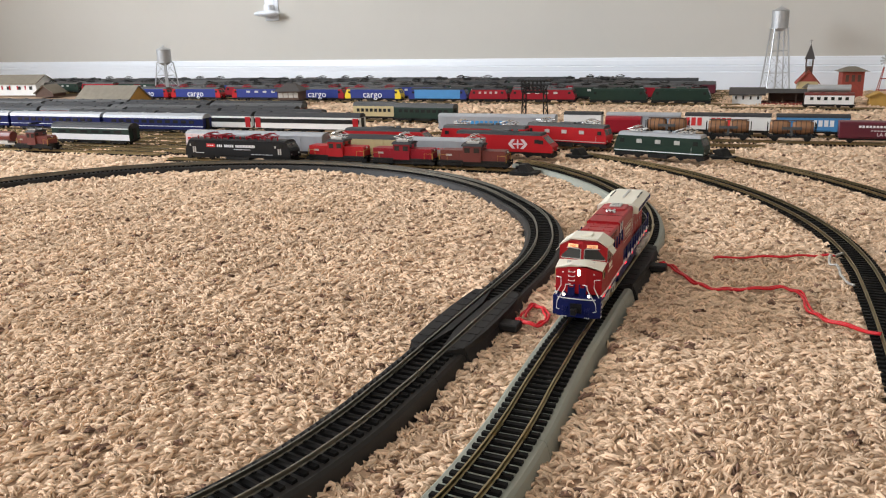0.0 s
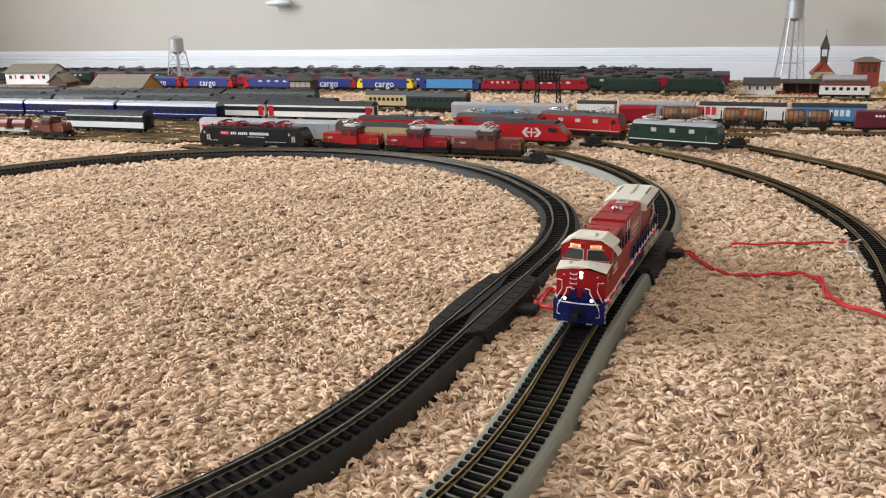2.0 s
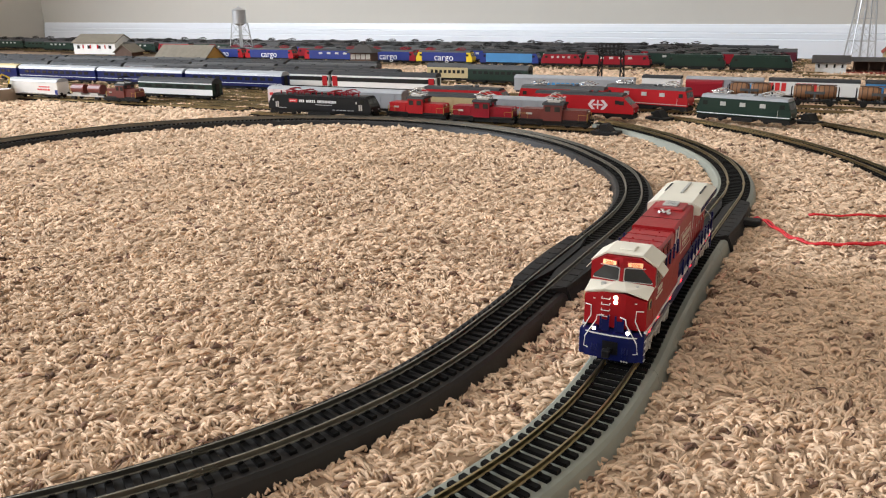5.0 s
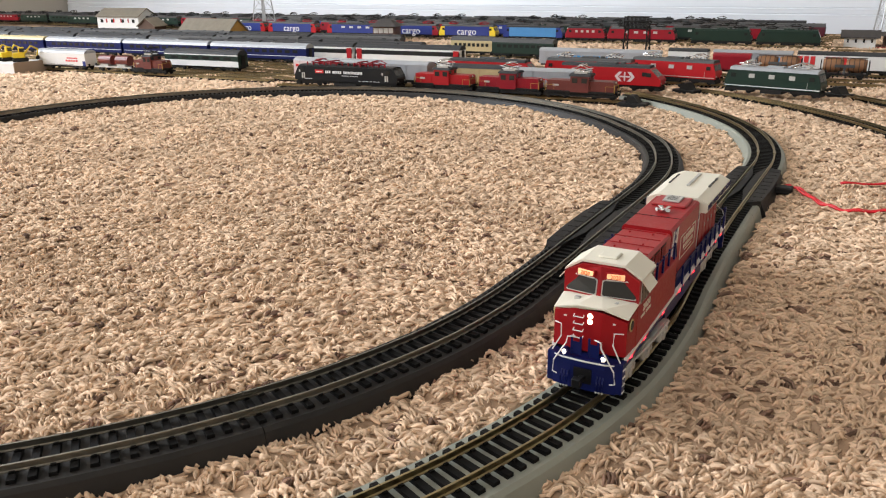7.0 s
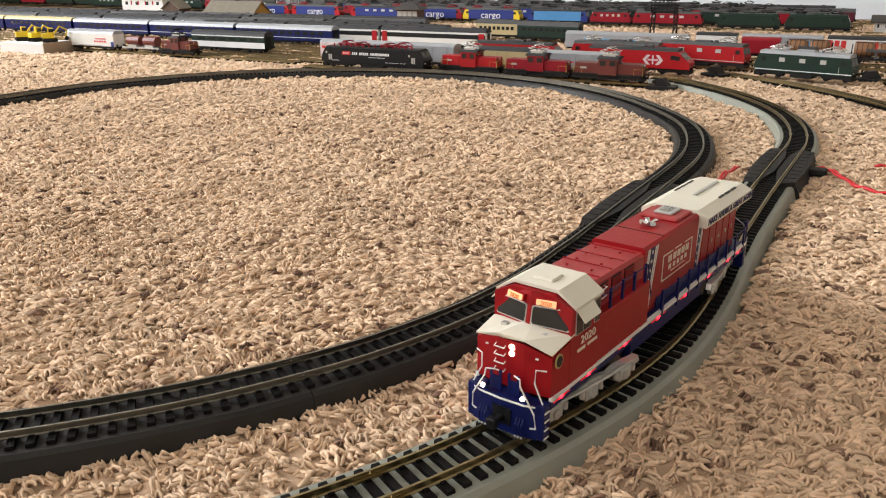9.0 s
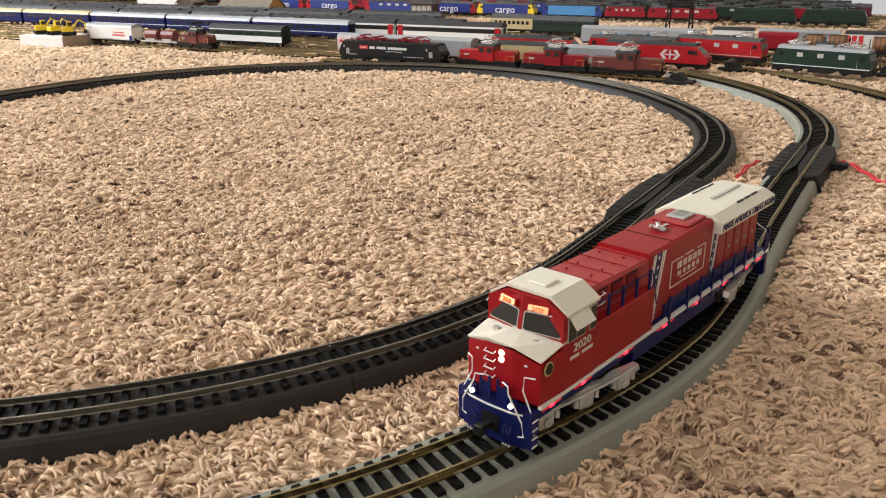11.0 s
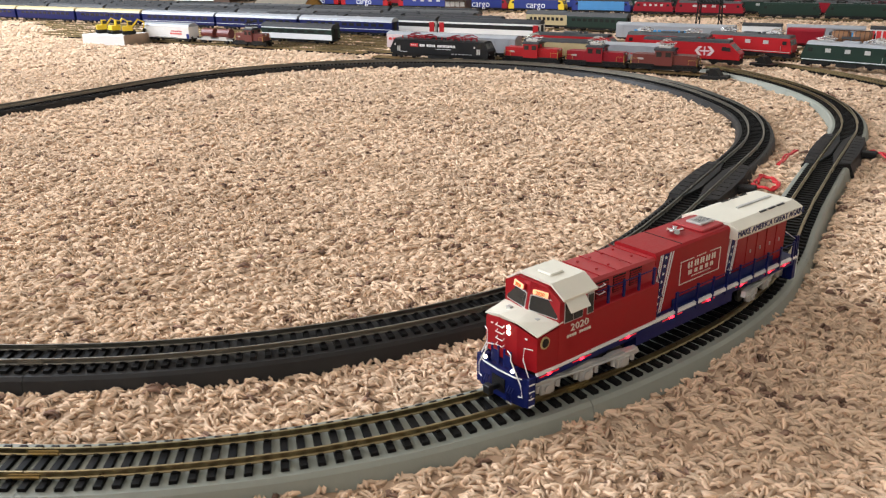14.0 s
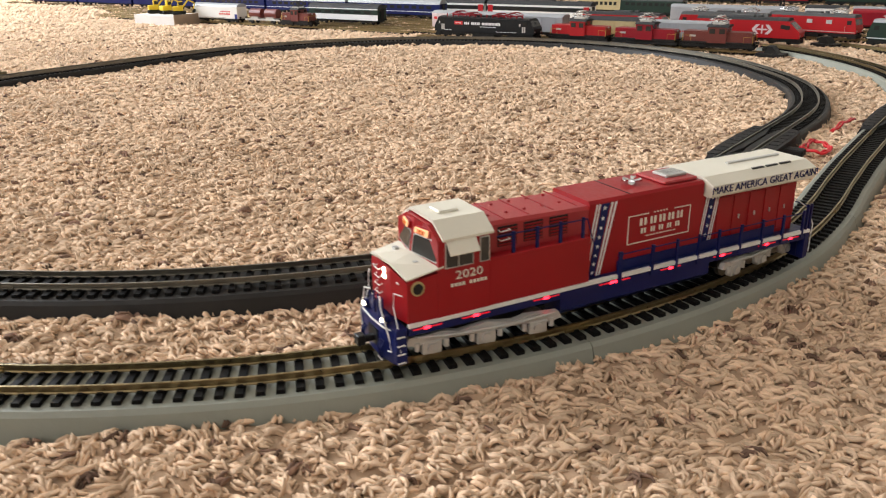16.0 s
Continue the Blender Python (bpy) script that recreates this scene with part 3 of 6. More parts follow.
        for z in (0.0440, 0.0478):
            part("grab_iron", tube(bmesh.new(), [(0.0735, side * 0.0131, z), (0.0735, side * 0.0152, z - 0.0003), (0.0690, side * 0.0152, z), (0.0690, side * 0.0131, z)], 0.00028, 5), "white", t)
        # red leds under the sill
        for x in (0.108, 0.086, 0.052, 0.018, -0.012, -0.050, -0.082, -0.100):
            part("led", boxes((x - 0.0016, x + 0.0016, side * 0.0172 - 0.0006, side * 0.0172 + 0.0006, 0.0144, 0.0156), bevel=0.0003), "led", t, "glowing red light")
            part("led_lens", boxes((x - 0.0065, x + 0.0065, side * 0.0174 - 0.0002, side * 0.0174 + 0.0002, 0.0148, 0.0154)), "ledglow", t)
    for k in range(4):
        part("hatch_seam", boxes((0.0345 + k * 0.0118, 0.0348 + k * 0.0118, -0.0120, 0.0120, 0.0514, 0.05185)), "red", hood)
    for k in range(5):
        for y in (-0.006, 0.006):
            part("lifting_eye", boxes((0.0385 + k * 0.0088, 0.0396 + k * 0.0088, y - 0.0004, y + 0.0004, 0.0516, 0.0524)), "red", hood)
    part("hatch_seam", boxes((0.0105, 0.0109, -0.0125, 0.0125, 0.0542, 0.0548)), "black", eng)
    part("hump", boxes((-0.0355, -0.0110, -0.0100, 0.0100, 0.0543, 0.0562), bevel=0.0008), "redroof", eng)
    part("exhaust", boxes((-0.0320, -0.0170, -0.0050, 0.0050, 0.0560, 0.0578), bevel=0.0005), "silver", eng, "silver exhaust stack")
    part("exhaust_slot", boxes((-0.0305, -0.0185, -0.0030, 0.0030, 0.0570, 0.0581)), "black", eng)
    horn = bmesh.new()
    for x, y, z in ((0.0015, 0.0016, 0.0010), (0.0015, -0.0016, 0.0010), (0.0020, 0, 0.0024), (-0.0016, 0.0014, 0.0018), (-0.0016, -0.0014, 0.0018)):
        cyl(horn, (0.000, y * 0.4, 0.0560), (x * 2.0, y * 2.0, 0.0558 + z), 0.0005, 10, 0.0015)
    cyl(horn, (0, 0, 0.0543), (0, 0, 0.0568), 0.0010, 8)
    part("horn", horn, "chrome", eng, "chrome five-chime horn")
    # front: lights, grabs, pilot
    for z in (0.0326, 0.0353):
        part("headlamp", ball(bmesh.new(), (0.1190, 0.0005, z), 0.0013), "lit", nose_ob, "lit headlamp", smooth=True)
    for k in range(4):
        z = 0.0242 + k * 0.0034
        part("grab_iron", tube(bmesh.new(), [(0.1188, -0.0025, z + 0.0006), (0.1207, -0.0025, z), (0.1207, -0.0070, z), (0.1186, -0.0070, z + 0.0006)], 0.0003, 5), "white", nose_ob)
    for s in (-1, 1):
        part("number_plate_bar", boxes((0.1180, 0.1187, s * 0.0115 - 0.0006, s * 0.0115 + 0.0006, 0.0330, 0.0336)), "white", nose_ob)
        part("front_rail", tube(bmesh.new(), [(0.1186, s * 0.0160, 0.0296), (0.1212, s * 0.0124, 0.0298), (0.1216, s * 0.0122, 0.0240), (0.1218, s * 0.0168, 0.0150), (0.1216, s * 0.0176, 0.0070)], 0.00036, 6), "white", t, "white bent handrail")
        part("front_rail", tube(bmesh.new(), [(0.1250, s * 0.0045, 0.0262), (0.1262, s * 0.0078, 0.0260), (0.1264, s * 0.0082, 0.0232), (0.1258, s * 0.0142, 0.0128), (0.1252, s * 0.0148, 0.0066), (0.1256, s * 0.0125, 0.0062)], 0.00036, 6), "white", t, "white bent handrail")
        part("ditch_lamp", ball(bmesh.new(), (0.1262, s * 0.0092, 0.0182), 0.00105), "lit", t, "lit low headlamp", smooth=True)
        part("ditch_lamp_case", cyl(bmesh.new(), (0.1225, s * 0.0092, 0.0182), (0.1258, s * 0.0092, 0.0182), 0.0016, 14), "navy", t)
        # steps in the pilot's corner
        part("step_well", boxes((0.1175, 0.1240, s * 0.0150 - 0.0028, s * 0.0150 + 0.0028, 0.0014, 0.0165), bevel=0.0004), "navy", t)
        for k in range(4):
            part("step", boxes((0.1190, 0.1236, s * 0.0172 - 0.0010, s * 0.0172 + 0.0010, 0.0022 + k * 0.0037, 0.0027 + k * 0.0037)), "white", t, "white edged step")
        for k in range(3):
            part("air_hose", tube(bmesh.new(), [(0.1262, s * (0.0070 + k * 0.0014), 0.0095), (0.1277, s * (0.0070 + k * 0.0014), 0.0070), (0.1272, s * (0.0070 + k * 0.0014), 0.0022)], 0.00035, 5), "navy", t)
            part("hose_end", ball(bmesh.new(), (0.1273, s * (0.0070 + k * 0.0014), 0.0018), 0.0006, 6), "silver", t)
        # anticlimber rails of the front porch
        for y in (0.0020, 0.0062):
            part("porch_post", boxes((0.1240, 0.1248, s * y - 0.0005, s * y + 0.0005, 0.0170, 0.0262)), "navy", t)
        part("porch_panel", boxes((0.1241, 0.1246, min(s * 0.0022, s * 0.0062), max(s * 0.0022, s * 0.0062), 0.0175, 0.0235)), "navy", t)
    bm = prism(bmesh.new(), [(0.1175, -0.0172), (0.1240, -0.0165), (0.1262, -0.0100), (0.1268, 0.0), (0.1262, 0.0100), (0.1240, 0.0165), (0.1175, 0.0172)], 0.0128, 0.0165, "z")
    part("porch", bm, "navy", t)
    bm = prism(bmesh.new(), [(0.1180, -0.0150), (0.1245, -0.0150), (0.1266, -0.0100), (0.1272, 0.0), (0.1266, 0.0100), (0.1245, 0.0150), (0.1180, 0.0150)], 0.0153, 0.0160, "z")
    part("porch_edge", bm, "white", t, "white porch edge")
    bm = prism(bmesh.new(), [(0.1175, -0.0150), (0.1240, -0.0150), (0.1260, -0.0060), (0.1260, 0.0060), (0.1240, 0.0150), (0.1175, 0.0150)], 0.0010, 0.0130, "z")
    part("pilot", bm, "navy", t)
    part("coupler_pocket", boxes((0.1250, 0.1266, -0.0042, 0.0042, 0.0045, 0.0118)), "black", t)
    bm = boxes((0.1255, 0.1325, -0.0013, 0.0013, 0.0060, 0.0085), (0.1305, 0.1340, -0.0026, 0.0016, 0.0050, 0.0095), bevel=0.0004)
    tube(bm, [(0.1318, 0, 0.0055), (0.1322, 0.0004, 0.0020), (0.1300, 0.0012, 0.0008)], 0.0003, 5)
    part("coupler", bm, "black", t, "black knuckle coupler")
    # rear end
    part("rear_pilot", boxes((-0.1185, -0.1150, -0.0165, 0.0165, 0.0010, 0.0165), bevel=0.0006), "navy", t)
    for s in (-1, 1):
        part("rear_step", boxes((-0.1175, -0.1115, s * 0.01565 - 0.00215, s * 0.01565 + 0.00215, 0.0025, 0.0165), bevel=0.0004), "navy", t)
    part("rear_coupler", boxes((-0.1265, -0.1180, -0.0013, 0.0013, 0.0060, 0.0085), (-0.1280, -0.1250, -0.0022, 0.0022, 0.0050, 0.0095), bevel=0.0004), "black", t)
    for s in (-1, 1):
        for x, y in ((-0.1165, 0.0170), (-0.1120, 0.0172), (-0.1165, 0.0050)):
            part("rail_post", boxes((x - 0.0007, x + 0.0007, s * y - 0.0007, s * y + 0.0007, 0.0150, 0.0320)), "navy", t)
        part("end_rail", tube(bmesh.new(), [(-0.1195, s * 0.0172, 0.0050), (-0.1200, s * 0.0172, 0.0200), (-0.1175, s * 0.0150, 0.0290), (-0.1060, s * 0.0122, 0.0350)], 0.00032, 5), "white", t, "white bent handrail")
        part("end_handrail", tube(bmesh.new(), [(-0.1170, s * 0.0050, 0.0305), (-0.1170, s * 0.0172, 0.0305)], 0.0003, 5), "navy", t)
    # lengths and heights as they are on this model
    def settle(ob, wing):
        wing = wing or ob.name.startswith(("radiator", "wing"))
        heights = ((0, 0.0460, 0.0512, 0.0546, 0.0560), (0, 0.0458, 0.0506, 0.0535, 0.0549)) if wing else ((0, 0.0178, 0.0302, 0.0440, 0.0512, 0.0546, 0.0578), (0, 0.0175, 0.0290, 0.0423, 0.0499, 0.0523, 0.0548))

        def at(p):
            return Vector((float(np.interp(p.x, (-0.128, -0.1185, -0.1105, -0.0372, -0.0255, 0.0, 0.0115, 0.0207, 0.030, 0.112, 0.1169, 0.1250, 0.134), (-0.1185, -0.1100, -0.1055, -0.0373, -0.0293, -0.0056, 0.0070, 0.0202, 0.030, 0.112, 0.1163, 0.1222, 0.131))),
                           p.y, float(np.interp(p.z, *heights)) if p.x < 0.029 else p.z))
        if ob.matrix_basis == Matrix() and ob.type == "MESH":
            for v in ob.data.vertices:
                v.co = at(v.co)
        elif ob.name.startswith("lettering"):
            ob.matrix_basis.translation = at(ob.matrix_basis.translation)
        if not ob.name.startswith("cab"):
            for c in ob.children:
                settle(c, wing)
    bpy.context.view_layer.update()
    settle(t, False)
    # trucks
    trucks, wheels = [], []
    for x, sgn in ((0.0800, 1), (-0.0800, -1)):
        k = new("truck")
        k.parent = t
        k.matrix_basis = pose(x, 0, 0, 0, 0, 0)
        bm = boxes((-0.030, 0.030, -0.0085, 0.0085, 0.0055, 0.0110))
        part("bolster", bm, "black", k)
        for s in (-1, 1):
            bm = bmesh.new()
            y0, y1 = (s * 0.0122, s * 0.0150) if s > 0 else (s * 0.0150, s * 0.0122)
            prism(bm, [(-0.0345, 0.0075), (-0.0330, 0.0105), (-0.0180, 0.0112), (-0.0120, 0.0098), (0.0, 0.0115), (0.0120, 0.0098), (0.0180, 0.0112), (0.0330, 0.0105), (0.0345, 0.0075), (0.0300, 0.0066), (0.0150, 0.0078), (0.0, 0.0072), (-0.0150, 0.0078), (-0.0300, 0.0066)], y0, y1, "y")
            for xx in (-0.0235, 0.0, 0.0235):
                box(bm, xx - 0.0042, xx + 0.0042, y0 - 0.0002, y1 + 0.0006 * s if s > 0 else y1, 0.0022, 0.0080, bevel=0.0005)
                cyl(bm, (xx, y0, 0.0050), (xx, s * 0.0164, 0.0050), 0.0022, 12)
                for q in (-0.0062, 0.0062):
                    cyl(bm, (xx + q, s * 0.0148, 0.0045), (xx + q, s * 0.0148, 0.0080), 0.0012, 8)
            tube(bm, [(-0.030, s * 0.0160, 0.0108), (-0.012, s * 0.0160, 0.0092), (0.012, s * 0.0160, 0.0092), (0.030, s * 0.0160, 0.0108)], 0.0006, 6)
            part("side_frame", bm, "silver", k, "silver grey truck side frame")
        for xx in (-0.0235, 0.0, 0.0235):
            bm = bmesh.new()
            for s in (-1, 1):
                cyl(bm, (0, s * 0.0070, 0), (0, s * 0.0092, 0), WHEEL, 20)
                for a in range(5):
                    f = a * math.tau / 5
                    cyl(bm, (0.0030 * math.cos(f), s * 0.0090, 0.0030 * math.sin(f)), (0.0030 * math.cos(f), s * 0.0094, 0.0030 * math.sin(f)), 0.0007, 6)
            cyl(bm, (0, -0.0072, 0), (0, 0.0072, 0), 0.0012, 8)
            w = part("wheelset", bm, "steel_rail", k)
            w.matrix_basis = pose(xx, 0, WHEEL)
            wheels.append((w, xx))
        trucks.append(k)
    return t, trucks, wheels


loco, loco_trucks, loco_wheels = big_locomotive()

# place of the headlamp along the grey track by time, how far the body hangs inwards of its trucks, and its extra turn
RUN = [(0.0, -0.147, 0.0050, 1.2), (0.5, -0.138, 0.0050, 1.2), (1.0, -0.1265, 0.0050, 1.1), (1.5, -0.114, 0.0048, 1.0), (2.0, -0.0995, 0.0046, 0.9), (2.5, -0.080, 0.0044, 0.8), (3.0, -0.0575, 0.0042, 0.6), (3.5, -0.030, 0.0040, 0.5), (4.0, -0.0085, 0.0038, 0.2),
       (6.5, 0.108, 0.0042, -0.9), (7.0, 0.132, 0.0046, -1.06), (7.5, 0.1545, 0.0048, -1.33), (8.0, 0.1775, 0.0052, -1.38), (8.5, 0.199, 0.0062, -1.36), (9.0, 0.2145, 0.0062, -1.15), (9.2, 0.2187, 0.0061, -1.13), (11.3, 0.2465, 0.0053, -1.02), (11.5, 0.251, 0.0052, -1.01), (12.0, 0.2635, 0.0047, -1.04), (12.5, 0.2745, 0.0049, -1.12),
       (13.0, 0.287, 0.0050, -1.05), (13.5, 0.298, 0.0050, -1.14), (14.0, 0.310, 0.0050, -1.19), (14.5, 0.322, 0.0054, -1.26), (15.0, 0.336, 0.0053, -1.38), (15.5, 0.347, 0.0044, -1.6), (16.0, 0.3575, 0.0036, -2.3)]


def motions():
    body, under = [], ([], [])
    for t, s, inward, turn in RUN:
        centre = s - 0.119
        a, b = GREY(centre + 0.08)[0], GREY(centre - 0.08)[0]
        d = (a - b).normalized()
        p = (a + b) / 2 + Vector((d.y, -d.x, 0)) * inward
        m = pose(p.x, p.y, RAIL, 0, 0, math.degrees(math.atan2(d.y, d.x)) + turn)
        body.append((t, m))
        for rows, k in zip(under, (0.08, -0.08)):
            q, e = GREY(centre + k)
            q = q + Vector((d.y, -d.x, 0)) * inward * 0.8
            rows.append((t, m.inverted() @ pose(q.x, q.y, RAIL, 0, 0, math.degrees(math.atan2(e.y, e.x)))))
    walk(loco, body)
    for truck, rows in zip(loco_trucks, under):
        walk(truck, rows)
    # the wheels roll with the way made
    times, ways = [r[0] for r in RUN], [r[1] for r in RUN]
    turns = [(float(np.interp(s, ways, times)), s) for s in np.linspace(ways[0], ways[-1], 76)]
    for wheel, x in loco_wheels:
        walk(wheel, [(t, pose(x, 0, WHEEL, 0, math.degrees((s - ways[0]) / WHEEL), 0)) for t, s in turns])


# ---- carpet ----
def lateral(px, py, cx, cy, th, a, r):
    """Distance of many places from a loop's middle line."""
    ux, uy = math.cos(th), math.sin(th)
    qx, qy = px - cx, py - cy
    s = np.clip(qx * ux + qy * uy, -a, a)
    return np.abs(np.hypot(qx - s * ux, qy - s * uy) - r)


bm = bmesh.new()
bmesh.ops.create_grid(bm, x_segments=8, y_segments=8, size=0.5)
for v in bm.verts:
    v.co = Vector(((WEST + EAST) / 2 + v.co.x * (EAST - WEST + 0.2), (SOUTH + NORTH) / 2 + 0.2 + v.co.y * (NORTH - SOUTH + 0.6), -0.0050))
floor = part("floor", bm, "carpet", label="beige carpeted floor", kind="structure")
floor.matrix_world = pose(0, 0, 0, 0, 0, ROOM)


def chance(ix, iy, k):
    f = np.sin(ix * 127.1 + iy * 311.7 + k * 74.7) * 43758.5453
    return f - np.floor(f)


def mounds(x, y, pitch, k):
    """Rounded clumps packed side by side, each with its own height: 0 in the creases, about 1 on top."""
    u, v = (x * U.x + y * U.y) / (pitch * 1.35), (x * V.x + y * V.y) / (pitch * 0.85)
    iu, iv = np.floor(u), np.floor(v)
    best = np.zeros_like(u)
    for du in (-1, 0, 1):
        for dv in (-1, 0, 1):
            a, b = iu + du, iv + dv
            d = (u - a - chance(a, b, k)) ** 2 + (v - b - chance(a, b, k + 1)) ** 2
            best = np.maximum(best, (0.55 + 0.65 * chance(a, b, k + 2)) * (1 - d * 0.95))
    return best


def pile(x, y):
    wx, wy = x + 0.0012 * np.sin(y * 610 + x * 190), y + 0.0012 * np.sin(x * 540 - y * 230)
    h = 0.0036 * mounds(wx, wy, 0.0105, 3) + 0.0014 * mounds(wx, wy, 0.0046, 11)
    return h + 0.0015 * np.sin(x * 31 + 1.3) * np.sin(y * 27) - 0.0042


def bare(x, y, room_for=0.0):
    """Where the carpet shows: in view, and not under a roadbed."""
    keep = (x > -(y + 0.28) * 1.12 - 0.08) & (x < (y + 0.12) * 0.66 + 0.08)
    keep &= lateral(x, y, -0.3797, 0.7505, 1.1965, 0.1192, 0.4780) > 0.0205 + room_for
    g = lateral(x, y, -0.3560, 0.7854, 1.2082, 0.1899, 0.5528)
    keep &= (g > 0.0205 + room_for) | ((x < 0.14) & (y > 1.05)) | (x < -0.8)
    for r, lo, hi in ((0.7611, -0.92, 0.72), (0.9140, -0.35, 0.5)):
        ang = np.arctan2(y - 0.905, x + 0.3137)
        widening = 0.532 * np.clip(-ang * r - 0.25, 0, 0.6) ** 2
        keep &= (np.abs(np.hypot(x + 0.3137, y - 0.905) - r - widening) > 0.0135 + room_for) | (ang > hi) | (ang < lo)
    return keep & (x * V.x + y * V.y < NORTH - 0.02)


def quads_object(name, co, quads, material, label):
    me = bpy.data.meshes.new(name)
    me.vertices.add(len(co))
    me.vertices.foreach_set("co", co.astype(np.float32).reshape(-1))
    me.loops.add(quads.size)
    me.loops.foreach_set("vertex_index", quads.astype(np.int32).reshape(-1))
    me.polygons.add(len(quads))
    me.polygons.foreach_set("loop_start", np.arange(0, quads.size, 4, dtype=np.int32))
    me.polygons.foreach_set("use_smooth", np.ones(len(quads), bool))
    me.update(calc_edges=True)
    me.validate()
    me.materials.append(M[material])
    return tagged(new(name, me), label, "carpet", kind="stuff")


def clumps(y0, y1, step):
    """The thick pile as one lumpy sheet; its browner colour paints shade between yarns."""
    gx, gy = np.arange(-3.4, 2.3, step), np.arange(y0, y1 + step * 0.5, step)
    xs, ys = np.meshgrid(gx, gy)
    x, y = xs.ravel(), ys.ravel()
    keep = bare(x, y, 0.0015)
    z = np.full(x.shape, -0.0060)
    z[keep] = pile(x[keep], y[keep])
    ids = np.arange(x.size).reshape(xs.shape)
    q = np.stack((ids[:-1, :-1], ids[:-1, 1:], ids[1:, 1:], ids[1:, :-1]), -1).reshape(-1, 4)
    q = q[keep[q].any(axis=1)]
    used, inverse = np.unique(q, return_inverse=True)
    quads_object("carpet_pile", np.stack((x, y, z), -1)[used], inverse.reshape(-1, 4), "pile", "dense beige shag carpet pile, coloured darker for shaded gaps")


def yarns(y0, y1, pitch, strands, length, radius, seed, rings, flecks):
    """Locks of yarn: each is a few strands that lie together, rise from the pile and droop at their ends."""
    sides, rng = 3, np.random.default_rng(seed)
    xs, ys = np.meshgrid(np.arange(-3.4, 2.3, pitch), np.arange(y0, y1, pitch))
    x, y = xs.ravel() + rng.uniform(-0.5, 0.5, xs.size) * pitch, ys.ravel() + rng.uniform(-0.5, 0.5, xs.size) * pitch
    keep = bare(x, y)
    x, y = x[keep], y[keep]
    n = len(x)
    lie = radians(ROOM * 0.5) + 0.5 * np.sin(x * 17 + 2.1 * np.sin(y * 11)) + 0.45 * np.sin(y * 23 + 1.7 * np.sin(x * 13 + 0.6)) + math.pi * (rng.random(n) < 0.3)
    az = np.where(rng.random(n) < 0.2, rng.uniform(0, math.tau, n), lie + rng.normal(0, 0.42, n))
    long, high, bend = length * rng.uniform(0.7, 1.25, n), length * rng.uniform(0.08, 0.36, n), rng.uniform(-1.1, 1.1, n)
    ground = pile(x, y)
    brown = rng.random(n) < flecks * (1 + 0.8 * np.sin(x * 23 + 1) * np.sin(y * 29 + 2))

    def each(v):
        return np.repeat(v, strands)
    m = n * strands
    slot = np.tile(np.linspace(-1, 1, strands), n)
    x, y, az, L, H, bend, ground, dark = each(x), each(y), each(az), each(long), each(high), each(bend), each(ground), each(brown)
    aside = slot * radius * 1.2 + rng.normal(0, 0.6, m) * radius
    bend, ground = bend + rng.normal(0, 0.5, m), ground + rng.normal(0, 0.35, m) * radius
    x, y = x + rng.normal(0, 0.9, m) * radius, y + rng.normal(0, 0.9, m) * radius
    az = az + slot * rng.uniform(-0.3, 0.4, m) + rng.normal(0, 0.30, m)
    L, H = L * rng.uniform(0.75, 1.2, m), H * (1.12 - 0.35 * slot ** 2) * rng.uniform(0.75, 1.2, m)
    R = radius * rng.uniform(0.75, 1.25, m)
    per = rings * sides
    verts = np.empty((m, per, 3), np.float32)
    for k, (f, h, w, tilt) in enumerate({4: ((0.0, -0.5, 0.95, 0.8), (0.30, 0.75, 1.05, 0.3), (0.70, 1.0, 1.10, -0.2), (1.0, 0.55, 0.60, -0.6)), 3: ((0.0, -0.45, 0.95, 0.8), (0.48, 1.0, 1.10, 0.0), (1.0, 0.55, 0.65, -0.5))}[rings]):
        a = az + bend * f
        c0, s0 = np.cos(a), np.sin(a)
        cx, cy, cz = x + c0 * L * (f - 0.4) - s0 * aside, y + s0 * L * (f - 0.4) + c0 * aside, ground + H * h
        for j in range(sides):
            grow = rng.uniform(0.75, 1.25, m)
            c, s = math.cos(j * math.tau / sides - math.pi / 6) * grow, math.sin(j * math.tau / sides - math.pi / 6) * grow
            verts[:, k * sides + j, 0] = cx - s0 * R * w * c - c0 * R * w * s * tilt
            verts[:, k * sides + j, 1] = cy + c0 * R * w * c - s0 * R * w * s * tilt
            verts[:, k * sides + j, 2] = cz + R * w * s * (1 - 0.4 * abs(tilt))
    q = np.array([(k * sides + j, k * sides + (j + 1) % sides, k * sides + sides + (j + 1) % sides, k * sides + sides + j) for k in range(rings - 1) for j in range(sides)])
    for name, pick, material, label in (("carpet_yarn", ~dark, "tuft", "short beige yarn ends of a shag carpet"), ("carpet_fleck", dark, "fleck", "dark brown yarn flecks in a beige carpet, partly painted gap shade")):
        co = verts[pick]
        faces = (q[None] + (np.arange(len(co)) * per)[:, None, None]).reshape(-1, 4)
        quads_object(name, co.reshape(-1, 3), faces, material, label)


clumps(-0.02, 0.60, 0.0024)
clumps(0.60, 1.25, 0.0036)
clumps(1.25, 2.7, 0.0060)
yarns(-0.02, 0.60, 0.0052, 4, 0.0070, 0.00100, 3, 4, 0.036)
yarns(0.60, 1.25, 0.0066, 3, 0.0080, 0.00130, 4, 3, 0.022)
yarns(1.25, 1.80, 0.0090, 2, 0.0095, 0.0021, 5, 3, 0.018)
yarns(1.80, 2.7, 0.0150, 2, 0.0125, 0.0031, 6, 3, 0.018)


